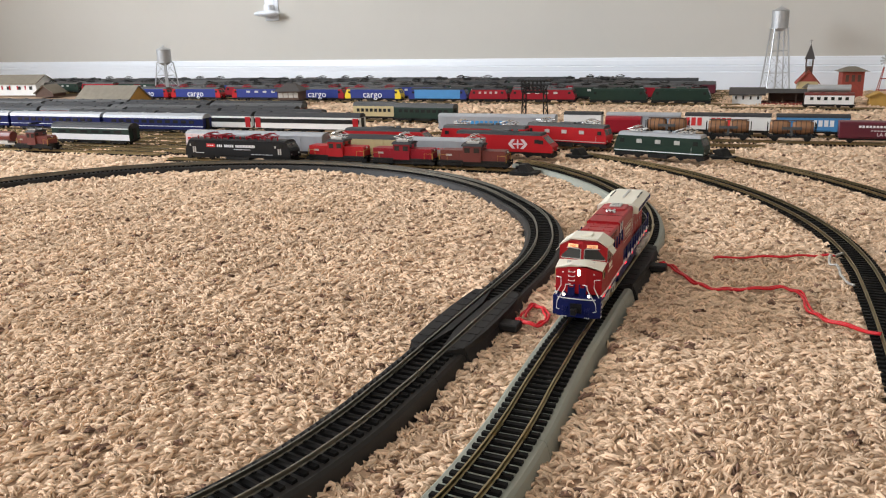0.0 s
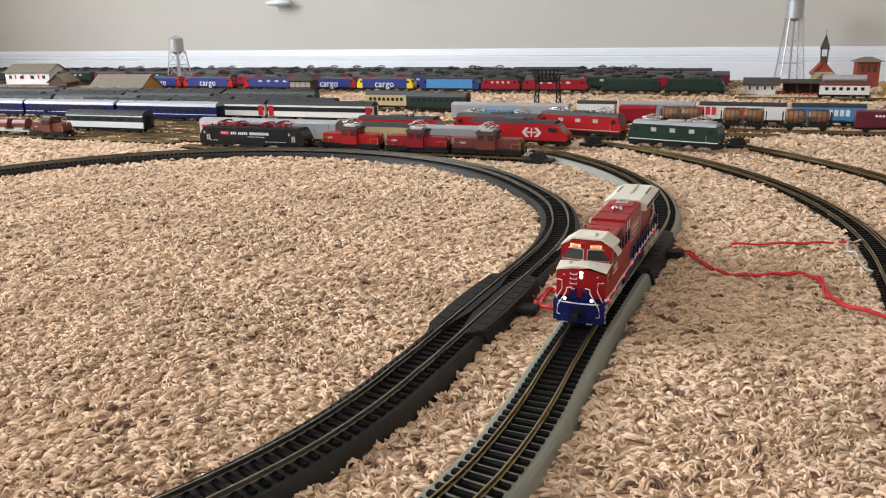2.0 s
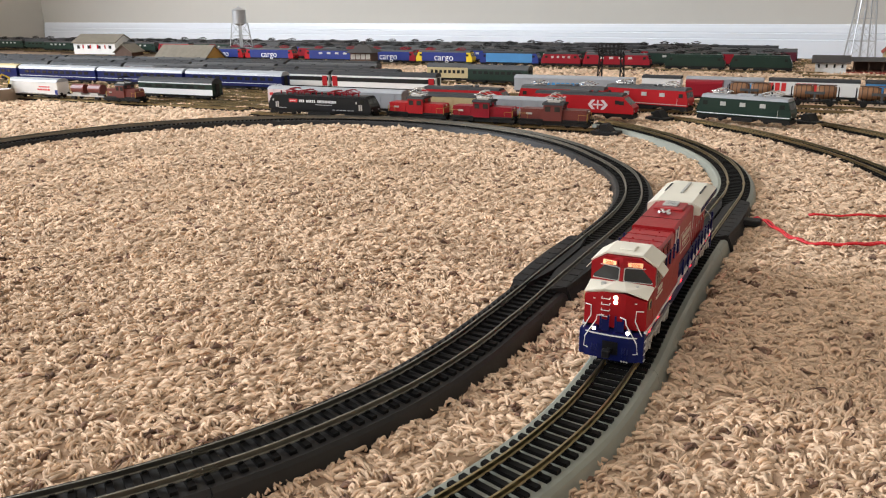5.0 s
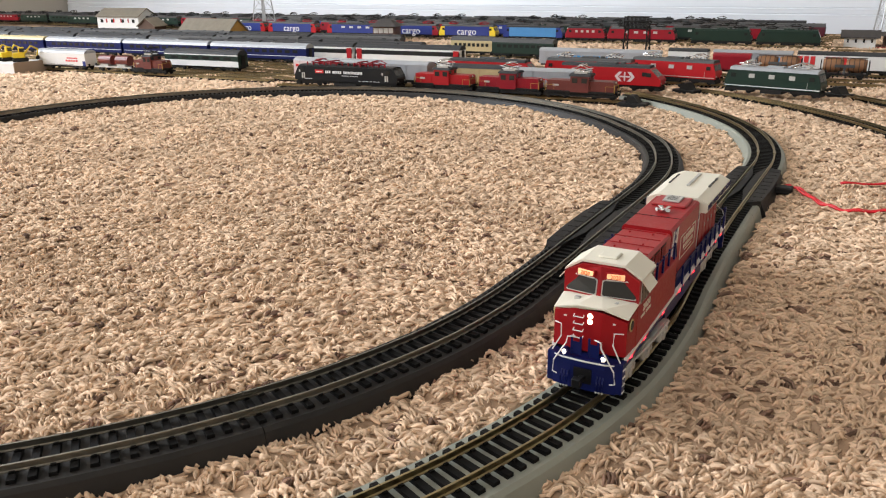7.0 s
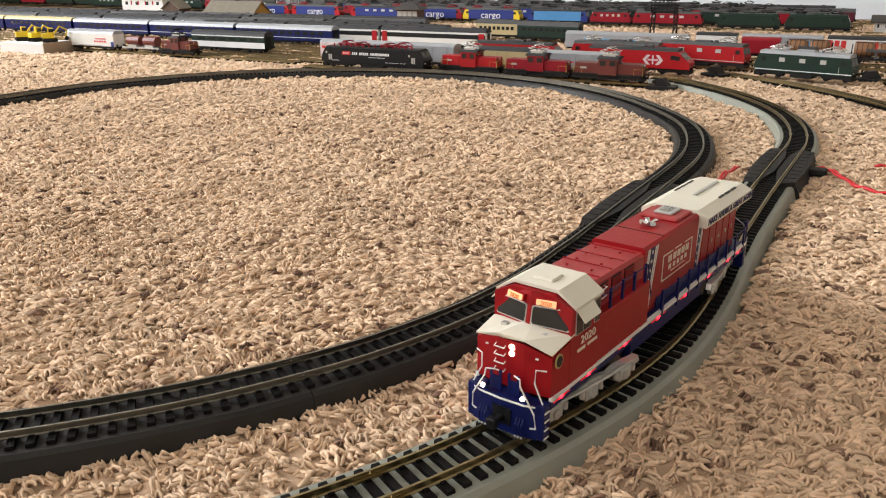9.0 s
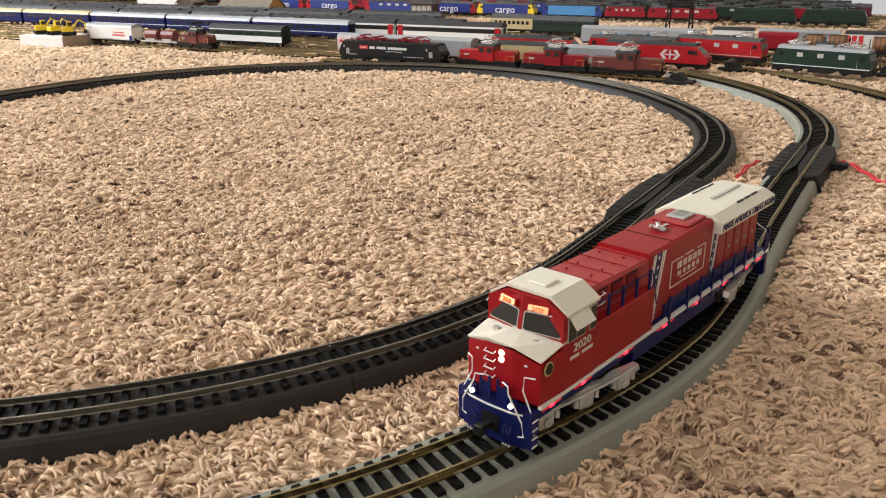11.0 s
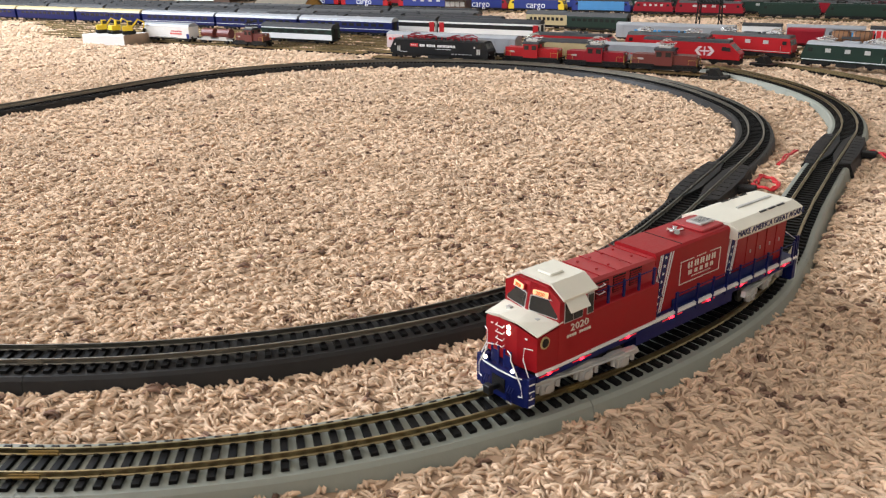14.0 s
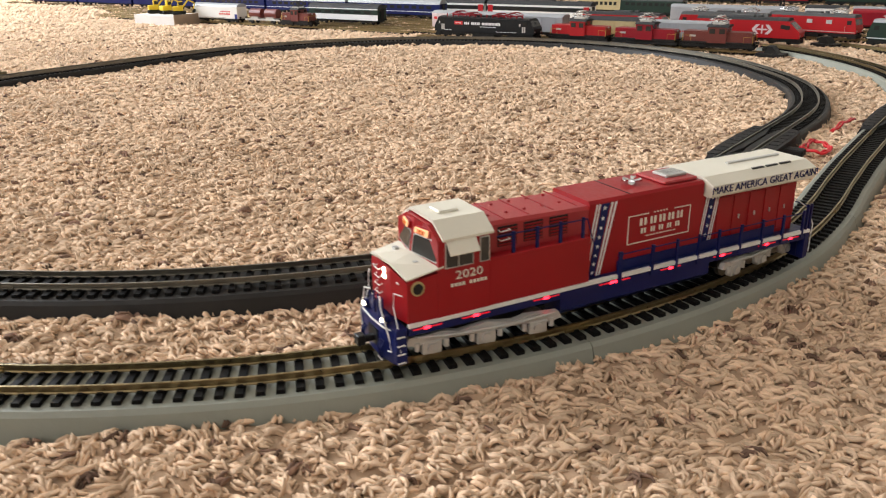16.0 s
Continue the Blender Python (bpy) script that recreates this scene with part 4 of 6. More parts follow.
# ---- rerailing plates, terminals and wires ----
def rerailer(name, way, s0, s1, label):
    p, d = way((s0 + s1) / 2)
    t = thing(name, (p.x, p.y, 0), math.degrees(math.atan2(d.y, d.x)), label, "track plate", "rerailing plates")
    h = (s1 - s0) / 2
    for s in (-1, 1):
        q = [(-h, s * 0.0105), (h, s * 0.0105), (h * 0.88, s * 0.0205), (h * 0.30, s * 0.0225), (-h * 0.30, s * 0.0225), (-h * 0.88, s * 0.0205)]
        part("side_plate", prism(bmesh.new(), q, 0.0062, 0.0118, "z"), "rerail", t)
        skirt = [(s * 0.0200, 0.0110), (s * 0.0265, -0.004), (s * 0.0150, -0.004)]
        part("plate_skirt", prism(bmesh.new(), skirt, -h * 0.86, h * 0.86), "rerail", t)
        for k in range(9):
            x = -h * 0.82 + k * h * 1.64 / 8
            part("plank_rib", boxes((x - h * 0.085, x + h * 0.085, min(s * 0.0118, s * 0.0195), max(s * 0.0118, s * 0.0195), 0.0116, 0.0122)), "rerail", t)
        w = [(-h, s * 0.0066), (-h * 0.45, s * 0.0010), (h * 0.45, s * 0.0010), (h, s * 0.0066)]
        part("guide_plate", prism(bmesh.new(), w, 0.0098, 0.0126, "z"), "rerail", t, "raised guide between the rails")
    return t


rerailer("rerailing_plate", BLACK, -0.172, -0.036, "charcoal plastic rerailing crossing plate in the black loop")
rerailer("rerailing_plate", GREY, -0.378, -0.236, "charcoal plastic rerailing crossing plate in the grey track")


def terminal(way, s, o):
    p, d = way(s)
    side = Vector((-d.y, d.x, 0))
    c = p + side * o
    t = thing("wire_terminal", (c.x, c.y, 0), math.degrees(math.atan2(d.y, d.x)), "small black plug joining red wires to the track", "plug", "track plugs")
    part("plug", boxes((-0.0065, 0.0065, -0.012, 0.005, 0.002, 0.0080), bevel=0.001), "rerail", t)
    part("plug_lip", boxes((-0.0060, 0.0060, -0.0095, -0.0065, 0.0035, 0.0070), bevel=0.0006), "rerail", t)


terminal(BLACK, -0.112, 0.032)
terminal(GREY, -0.322, 0.032)


def smooth_line(pts, n=6):
    pts = [Vector(p) for p in pts]
    out = []
    for i in range(len(pts) - 1):
        a, b, c, d = pts[max(i - 1, 0)], pts[i], pts[i + 1], pts[min(i + 2, len(pts) - 1)]
        for k in range(n):
            f = k / n
            out.append(0.5 * ((2 * b) + (c - a) * f + (2 * a - 5 * b + 4 * c - d) * f * f + (3 * b - a - 3 * c + d) * f ** 3))
    return out + [pts[-1]]


def wire(label, pts, r=0.0011, pair=0.0026, material="wire"):
    t = thing("wire_pair" if pair else "cable", (0, 0, 0), 0, label, "wire", "wires on the carpet")
    line = smooth_line(pts)
    for o in ((-pair / 2, pair / 2) if pair else (0,)):
        shifted = []
        for i, p in enumerate(line):
            d = (line[min(i + 1, len(line) - 1)] - line[max(i - 1, 0)]).normalized()
            shifted.append(p + Vector((-d.y, d.x, 0)) * (o + 0.0006 * math.sin(i * 0.9 + o * 900)) + Vector((0, 0, 0.0008 * math.sin(i * 1.3))))
        part("strand", tube(bmesh.new(), shifted, r, 6), material, t, smooth=True)


wire("red two-strand wire winding over the carpet to the outer track", [(0.240, 0.714, 0.006), (0.247, 0.702, 0.006), (0.255, 0.672, 0.003), (0.267, 0.645, 0.003), (0.292, 0.636, 0.005), (0.321, 0.636, 0.006), (0.331, 0.618, 0.006), (0.322, 0.580, 0.006), (0.328, 0.555, 0.006), (0.350, 0.528, 0.006)])
wire("red wire lying straight across the carpet", [(0.295, 0.734, 0.004), (0.341, 0.732, 0.005), (0.385, 0.733, 0.005), (0.408, 0.729, 0.006)], pair=0.0020, r=0.0009)
wire("loop of red wire beside the black rerailing plate", [(0.101, 0.575, 0.006), (0.110, 0.600, 0.006), (0.119, 0.588, 0.006), (0.118, 0.566, 0.006), (0.108, 0.556, 0.006), (0.096, 0.567, 0.007)])
wire("short red wire passing under the grey track", [(0.166, 0.712, 0.005), (0.150, 0.682, 0.006), (0.136, 0.652, 0.004)], pair=0.0022)
wire("thin silvery cable curling beside the outer track", [(0.420, 0.738, 0.005), (0.402, 0.726, 0.006), (0.392, 0.704, 0.006), (0.394, 0.690, 0.006), (0.385, 0.668, 0.006), (0.383, 0.640, 0.005)], r=0.0012, pair=0, material="silver")
wire("thin dark cable curling at the outer track", [(0.462, 0.742, 0.005), (0.480, 0.752, 0.006), (0.500, 0.745, 0.006)], r=0.0012, pair=0, material="black")

# ---- materials of the parked trains ----
M.update({
    "roofgrey": mat("dark_grey_roof", (0.038, 0.038, 0.040), 0.65, spec=0.3, vary=0.2, size=40),
    "roofmid": mat("mid_grey_roof", (0.085, 0.085, 0.086), 0.6, spec=0.3, vary=0.15, size=40),
    "roofsilver": mat("silver_roof", (0.36, 0.37, 0.39), 0.45, 0.1, vary=0.08, size=40),
    "brightred": mat("bright_red_paint", (0.40, 0.008, 0.012), 0.42, spec=0.3, vary=0.08, size=50),
    "carmine": mat("carmine_red_paint", (0.27, 0.006, 0.016), 0.42, spec=0.3, vary=0.08, size=50),
    "brown": mat("red_brown_paint", (0.15, 0.028, 0.020), 0.45, vary=0.15, size=50),
    "darkgreen": mat("dark_green_paint", (0.012, 0.030, 0.020), 0.42, spec=0.3, vary=0.15, size=50),
    "blue": mat("mid_blue_paint", (0.014, 0.030, 0.20), 0.4, vary=0.1, size=50),
    "sky": mat("light_blue_paint", (0.07, 0.25, 0.52), 0.4, vary=0.1, size=50),
    "yellow": mat("yellow_paint", (0.78, 0.56, 0.02), 0.4, vary=0.08, size=50),
    "maroon": mat("maroon_paint", (0.10, 0.010, 0.022), 0.35, vary=0.12, size=50),
    "ochre": mat("ochre_paint", (0.48, 0.28, 0.06), 0.6, vary=0.15, size=50),
    "sand": mat("pale_cream_paint", (0.52, 0.42, 0.22), 0.5, vary=0.08, size=50),
    "pink": mat("pale_pink_paint", (0.68, 0.56, 0.56), 0.5, vary=0.06, size=50),
    "wood": mat("barrel_wood", (0.26, 0.125, 0.055), 0.55, vary=0.3, size=90),
    "darkwood": mat("dark_brown_plastic", (0.085, 0.045, 0.028), 0.6, vary=0.25, size=70),
    "iron": mat("black_iron_plastic", (0.013, 0.012, 0.011), 0.55, spec=0.25, vary=0.3, size=60),
    "thatch": mat("grey_brown_shingle", (0.19, 0.165, 0.125), 0.8, vary=0.2, size=60, bump=0.4, bump_size=700),
    "slate": mat("dark_slate_plastic", (0.055, 0.048, 0.045), 0.7, vary=0.2, size=60, bump=0.4, bump_size=700),
    "brick": mat("red_brick_plastic", (0.30, 0.055, 0.035), 0.7, vary=0.25, size=120, bump=0.3, bump_size=900),
    "zinc": mat("galvanised_plastic", (0.48, 0.49, 0.50), 0.42, 0.55, vary=0.1, size=60),
    "card": mat("white_cardboard", (0.74, 0.72, 0.70), 0.8, vary=0.04, size=30),
    "box_side": mat("brown_cardboard", (0.33, 0.25, 0.18), 0.8, vary=0.1, size=30),
    "print": mat("white_print", (0.80, 0.80, 0.80), 0.5, vary=0.02),
    "redprint": mat("red_print", (0.65, 0.03, 0.03), 0.5, vary=0.02),
    "blueprint": mat("blue_print", (0.05, 0.28, 0.60), 0.5, vary=0.02),
})
LOW = 0.0070                       # rail heads of the track laid straight on the carpet


def yaw_of(rel):
    return ROOM + rel


def running_gear(t, half, bogie=True, wheel=0.0052, y=0.0150):
    """Bogies or single axles with wheels, frames and buffers."""
    at = (half * 0.68, -half * 0.68)
    for x in at:
        bm = bmesh.new()
        axles = (-0.0145, 0.0145) if bogie else (0.0,)
        for a in axles:
            for s in (-1, 1):
                cyl(bm, (x + a, s * 0.0070, wheel), (x + a, s * 0.0094, wheel), wheel, 12)
        for s in (-1, 1):
            w = 0.0215 if bogie else 0.006
            box(bm, x - w, x + w, s * 0.0125 - 0.0012, s * 0.0125 + 0.0012, 0.0045, 0.0085)
        part("bogie" if bogie else "axle", bm, "iron", t)
    first = None
    for s in (-1, 1):
        for yy in (-0.0095, 0.0095):
            m = Matrix.Translation((s * half, yy, 0.0118))
            if first is None:
                first = part("buffer", cyl(cyl(bmesh.new(), (-0.004, 0, 0), (0.004, 0, 0), 0.0012, 8), (0.0036, 0, 0), (0.0044, 0, 0), 0.0026, 10), "iron", t)
                first.matrix_basis = m
            else:
                again(first, t, m @ Matrix.Rotation(math.pi if s < 0 else 0, 4, "Z"))


def side_windows(t, parent, xs, z0, z1, w, y, material="glass", name="window", both=True):
    first = None
    for s in ((-1, 1) if both else (-1,)):
        for x in xs:
            m = Matrix.Translation((x, s * y, 0))
            if first is None:
                first = part(name, boxes((-w / 2, w / 2, -0.0004, 0.0004, z0, z1)), material, parent)
                first.matrix_basis = m
            else:
                again(first, parent, m)


def roof_outline(w, z0, z1, n=6):
    return [(w * math.cos(math.pi * k / n), z0 + (z1 - z0) * math.sin(math.pi * k / n)) for k in range(n + 1)]


def coach(name, label, u, v, rel, L, body, roof, windows=9, bands=(), doors="", top=0.0365, crown=0.0450, w=0.0160, win=(0.0235, 0.0305), group="", category="model coach", win_w=0.62, z=LOW, lights="glass"):
    p = room(u, v)
    t = thing(name, (p.x, p.y, z), yaw_of(rel), label, category, group)
    h = L / 2 - 0.003
    b = part("body", prism(bmesh.new(), [(-w, 0.0095), (-w, top - 0.004), (-w + 0.0006, top), (w - 0.0006, top), (w, top - 0.004), (w, 0.0095)], -h, h), body, t)
    part("roof", prism(bmesh.new(), roof_outline(w + 0.0004, top - 0.0012, crown) , -h - 0.0006, h + 0.0006), roof, t, smooth=False)
    part("underframe", boxes((-h * 0.98, h * 0.98, -0.0125, 0.0125, 0.0070, 0.0098), (-h * 0.3, h * 0.25, -0.0120, 0.0120, 0.0035, 0.0075)), "iron", t)
    for z0, z1, m in bands:
        for s in (-1, 1):
            part("band", boxes((-h, h, s * w - 0.0002, s * w + 0.0002, z0, z1)), m, b)
    if windows:
        pitch = 1.72 * h / windows
        side_windows(t, b, [-0.86 * h + pitch * (k + 0.5) for k in range(windows)], win[0], win[1], pitch * win_w, w + 0.0002, lights)
    if doors:
        side_windows(t, b, (-h * 0.93, h * 0.93), 0.0105, 0.0335, h * 0.10, w + 0.0002, doors, "door")
    for k in range(4):
        x = -h * 0.75 + k * h * 0.5
        part("roof_vent", boxes((x - 0.004, x + 0.004, -0.004, 0.004, crown - 0.0012, crown + 0.0010), bevel=0.0005), roof, t)
    for s in (-1, 1):
        part("gangway", boxes((s * h - 0.0018 if s < 0 else h, -h if s < 0 else h + 0.0018, -0.0055, 0.0055, 0.0105, 0.0345)), "iron", t)
    running_gear(t, h)
    return t


def pantograph(t, x, z, material="chrome", up=0.011, flip=1):
    bm = bmesh.new()
    for y in (-0.0085, 0.0085):
        for q in (-0.010, 0.010):
            cyl(bm, (x + q, y, z - 0.002), (x + q, y, z + 0.0015), 0.0009, 6)
        tube(bm, [(x - 0.012, y, z + 0.0015), (x + 0.012, y, z + 0.0015)], 0.0009, 5)
    for q in (-0.012, 0.012):
        tube(bm, [(x + q, -0.0085, z + 0.0015), (x + q, 0.0085, z + 0.0015)], 0.0005, 5)
    base = part("pantograph", bm, material, t)
    for f in (-1, 1):
        # a lower and an upper arm on each side meet in a knee, tied across
        k = f * flip
        bm = bmesh.new()
        for y in (-0.0085, 0.0085):
            tube(bm, [(x - 0.008 * f, y, z + 0.0020), (x + 0.016 * k, y * 0.8, z + up * 0.5), (x - 0.002 * f, y * 1.1, z + up)], 0.0008, 5)
        tube(bm, [(x + 0.016 * k, -0.0070, z + up * 0.5), (x + 0.016 * k, 0.0070, z + up * 0.5)], 0.0004, 5)
        part("arm", bm, material, base)
        q = 0.003 * f
        part("collector", tube(bmesh.new(), [(x + q, -0.0135, z + up - 0.001), (x + q, -0.0105, z + up + 0.0004), (x + q, 0.0105, z + up + 0.0004), (x + q, 0.0135, z + up - 0.001)], 0.0010, 5), material, base)
    return base


def electric(name, label, u, v, rel, L, body, roof="roofgrey", cab=None, windows=4, stripe="", slope=0.010, height=0.0375, crown=0.0425, pans=2, pan="chrome", low="iron", group="", w=0.0165, text="", textm="print", z=LOW, win=(0.0260, 0.0325), pan_up=0.008):
    p = room(u, v)
    t = thing(name, (p.x, p.y, z), yaw_of(rel), label, "model locomotive", group)
    h = L / 2 - 0.004
    outline = [(-h, 0.0105), (-h, 0.0205), (-h + slope, height), (h - slope, height), (h, 0.0205), (h, 0.0105)]
    b = part("body", prism(bmesh.new(), outline, -w, w, "y"), body, t)
    part("roof", prism(bmesh.new(), [(-w, height - 0.0003), (-w * 0.78, crown - 0.0008), (-w * 0.55, crown), (w * 0.55, crown), (w * 0.78, crown - 0.0008), (w, height - 0.0003)], -h + slope + 0.0005, h - slope - 0.0005), roof, t)
    part("underframe", boxes((-h * 0.97, h * 0.97, -0.0145, 0.0145, 0.0070, 0.0108), (-h * 0.22, h * 0.22, -0.0150, 0.0150, 0.0022, 0.0080)), low, t)
    if cab:
        for s in (-1, 1):
            o = [(s * (h + 0.0003), 0.0090), (s * (h + 0.0003), 0.0206), (s * (h - slope + 0.0002), height + 0.0002), (s * (h - slope - 0.012), height + 0.0002), (s * (h - 0.020), 0.0090)]
            part("cab_end", prism(bmesh.new(), o, -w - 0.0002, w + 0.0002, "y"), cab, b)
    for s in (-1, 1):
        # sloped windscreens
        bm = bmesh.new()
        for y0, y1 in ((-w * 0.86, -w * 0.06), (w * 0.06, w * 0.86)):
            q = [(s * (h - slope * f + 0.0004), 0.0205 + (height - 0.0205) * f) for f in (0.30, 0.86)]
            vs = [bm.verts.new((q[0][0], y0, q[0][1])), bm.verts.new((q[0][0], y1, q[0][1])), bm.verts.new((q[1][0], y1, q[1][1])), bm.verts.new((q[1][0], y0, q[1][1]))]
            ws = [bm.verts.new((v.co.x - s * 0.001, v.co.y, v.co.z)) for v in vs]
            bm.faces.new(vs)
            for i in range(4):
                bm.faces.new((vs[i], vs[(i + 1) % 4], ws[(i + 1) % 4], ws[i]))
        part("windscreen", bm, "glass", b)
        for y in (-w * 0.72, w * 0.72):
            part("head_lamp", cyl(bmesh.new(), (s * h, y, 0.0150), (s * (h + 0.0009), y, 0.0150), 0.0014, 10), "silver", b)
        part("cow_catcher", boxes((min(s * h, s * (h - 0.010)), max(s * h, s * (h - 0.010)), -0.0135, 0.0135, 0.0022, 0.0085)), low, t)
    side_windows(t, b, (-h + slope + 0.008, h - slope - 0.008), win[0], win[1], 0.0075, w + 0.0003, "glass", "cab_window")
    if windows:
        side_windows(t, b, [(-0.42 + 0.84 * (k / max(1, windows - 1))) * h for k in range(windows)], win[0], win[1], h * 0.12, w + 0.0003, "silver", "window")
    if stripe:
        for s in (-1, 1):
            part("stripe", boxes((-h + 0.001, h - 0.001, s * w - 0.0003, s * w + 0.0003, 0.0122, 0.0134)), stripe, b)
            part("grab_rail", tube(bmesh.new(), [(h - slope - 0.014, s * (w + 0.0006), 0.012), (h - slope - 0.014, s * (w + 0.0006), 0.024)], 0.0003, 5), "silver", t)
    if text:
        lettering(text, 0.0310, textm, b, Matrix.Translation((0, -w - 0.0004, 0.0215)) @ Euler((radians(90), 0, 0)).to_matrix().to_4x4())
    for k in range(pans):
        pantograph(t, (-1 if k else 1) * h * 0.55, crown + 0.001, pan, pan_up, 1 if k else -1)
    part("roof_gear", boxes((-h * 0.18, h * 0.18, -0.006, 0.006, crown - 0.001, crown + 0.0028), (h * 0.24, h * 0.32, -0.003, 0.003, crown, crown + 0.004), bevel=0.0006), "roofmid" if roof == "roofgrey" else roof, t)
    running_gear(t, h)
    return t


def hump_shunter(name, label, x, y, yaw, L, body, group, z=LOW, pan="chrome", panels=""):
    """Small electric shunter: a cab amidships between two low bonnets."""
    t = thing(name, (x, y, z), yaw, label, "model locomotive", group)
    h = L / 2 - 0.004
    for s in (-1, 1):
        x0, x1 = sorted((s * h * 0.26, s * h * 0.97))
        b = part("bonnet", prism(bmesh.new(), [(x0, 0.0125), (x0, 0.0285), (x1 - 0.002 if s > 0 else x0 + 0.0, 0.0285), (x1, 0.0262 if s > 0 else 0.0285), (x1, 0.0125)], -0.0125, 0.0125, "y"), body, t)
        for q in range(2):
            xx = x0 + (x1 - x0) * (0.3 + 0.4 * q)
            part("door_panel", boxes((xx - 0.005, xx + 0.005, -0.0128, -0.0122, 0.0145, 0.0260)), body, b)
        part("end_rail", tube(bmesh.new(), [(s * h, -0.013, 0.0115), (s * h, -0.013, 0.0230), (s * h, 0.013, 0.0230), (s * h, 0.013, 0.0115)], 0.0005, 5), "ochre", t)
        part("side_rail", tube(bmesh.new(), [(s * h, -0.0145, 0.0115), (s * h, -0.0145, 0.0215), (s * h * 0.75, -0.0145, 0.0215), (s * h * 0.75, -0.0145, 0.0115)], 0.0004, 5), "ochre", t)
        part("lamp", ball(bmesh.new(), (s * (h * 0.97 + 0.0006), 0, 0.0262), 0.0016, 8), "silver", t)
    c = part("cab", prism(bmesh.new(), [(-0.0155, 0.0110), (-0.0155, 0.0360), (0.0155, 0.0360), (0.0155, 0.0110)], -h * 0.27, h * 0.27), body, t)
    part("cab_roof", prism(bmesh.new(), roof_outline(0.0170, 0.0358, 0.0400), -h * 0.31, h * 0.31), "roofgrey", c)
    side_windows(t, c, (-h * 0.14, h * 0.14), 0.0255, 0.0330, h * 0.16, 0.0157)
    for s in (-1, 1):
        for y in (-0.0095, 0.0095):
            x = s * h * 0.27
            part("end_window", boxes((x - 0.0004, x + 0.0004, y - 0.0038, y + 0.0038, 0.0295, 0.0345)), "glass", c)
    part("name_plate", boxes((-h * 0.80, -h * 0.62, -0.0131, -0.0126, 0.0195, 0.0225)), "silver", t)
    part("deck", boxes((-h, h, -0.0150, 0.0150, 0.0095, 0.0128)), "iron", t)
    part("frame", boxes((-h * 0.95, h * 0.95, -0.0120, 0.0120, 0.0035, 0.0098)), "iron", t)
    pantograph(t, 0.0, 0.0415, pan, 0.0110)
    part("insulators", boxes((-0.010, 0.010, -0.010, -0.008, 0.0395, 0.0425), (-0.010, 0.010, 0.008, 0.010, 0.0395, 0.0425)), "silver", t)
    running_gear(t, h)
    return t


def van(name, label, u, v, rel, L, body, roof="roofmid", top=0.0350, crown=0.0410, w=0.0158, slats=0, group="", bogie=True, z=LOW):
    p = room(u, v)
    t = thing(name, (p.x, p.y, z), yaw_of(rel), label, "model wagon", group)
    h = L / 2 - 0.003
    b = part("body", boxes((-h, h, -w, w, 0.0092, top), bevel=0.0006), body, t)
    part("roof", prism(bmesh.new(), roof_outline(w + 0.0004, top - 0.0006, crown), -h - 0.0005, h + 0.0005), roof, t)
    part("underframe", boxes((-h * 0.98, h * 0.98, -0.0120, 0.0120, 0.0058, 0.0094)), "iron", t)
    for k in range(slats):
        x = -h + (k + 0.5) * 2 * h / slats
        for s in (-1, 1):
            part("rib", boxes((x - 0.0005, x + 0.0005, s * w - 0.0005, s * w + 0.0005, 0.0098, top - 0.001)), body, b)
    for s in (-1, 1):
        part("door_rail", tube(bmesh.new(), [(-h * 0.5, s * (w + 0.0007), 0.0110), (h * 0.5, s * (w + 0.0007), 0.0110)], 0.0004, 5), "iron", b)
    running_gear(t, h, bogie)
    return t, b


def bars(parent, y, rows, material="print"):
    """Rows of short bars that stand for print: (x0, x1, z0, z1, count)."""
    bm = bmesh.new()
    for x0, x1, z0, z1, n in rows:
        step = (x1 - x0) / n
        for k in range(n):
            box(bm, x0 + k * step, x0 + (k + 0.72) * step, y - 0.0002, y + 0.0002, z0, z1)
    return part("print", bm, material, parent, kind="stuff")


def yard_track(v, u0, u1, rel=0.0, group="yard tracks"):
    a, b = room(u0, v), room(u1, v)
    way = straight(a, b)
    return track("yard_track", "straight dark sectional track under parked model trains", way, 0, (b - a).length, "", "brass_rail", [], (99, 99), dz=-0.0065, group=group)


for v, u0, u1 in ((1.245, -2.05, -0.98), (1.290, -2.10, -0.97), (1.385, -2.2, -0.80), (1.430, -2.3, -0.75), (1.478, -2.4, -0.70), (1.335, -2.10, -0.98), (1.205, -0.93, -0.62), (1.280, -0.98, -0.30), (1.355, -0.72, -0.40), (1.432, -0.52, -0.26), (1.530, -3.0, -1.0), (1.590, -1.40, -0.66),
                  (1.655, -3.2, -0.85), (1.722, -3.3, -0.95), (1.790, -3.3, -0.95), (1.860, -3.35, -0.55), (1.640, -0.58, 0.0), (1.480, -0.62, 0.05), (1.560, -0.60, 0.10), (1.715, -0.25, 0.50), (1.625, -0.04, 0.62),
                  (2.372, -2.15, 0.05), (2.290, 0.0, 0.60), (2.480, -2.0, 0.0), (2.560, -2.0, 0.0), (2.640, -3.35, 0.0), (2.720, -4.05, 0.05), (2.800, -4.05, 0.05), (2.880, -4.05, 0.1)):
    yard_track(v, u0, u1)

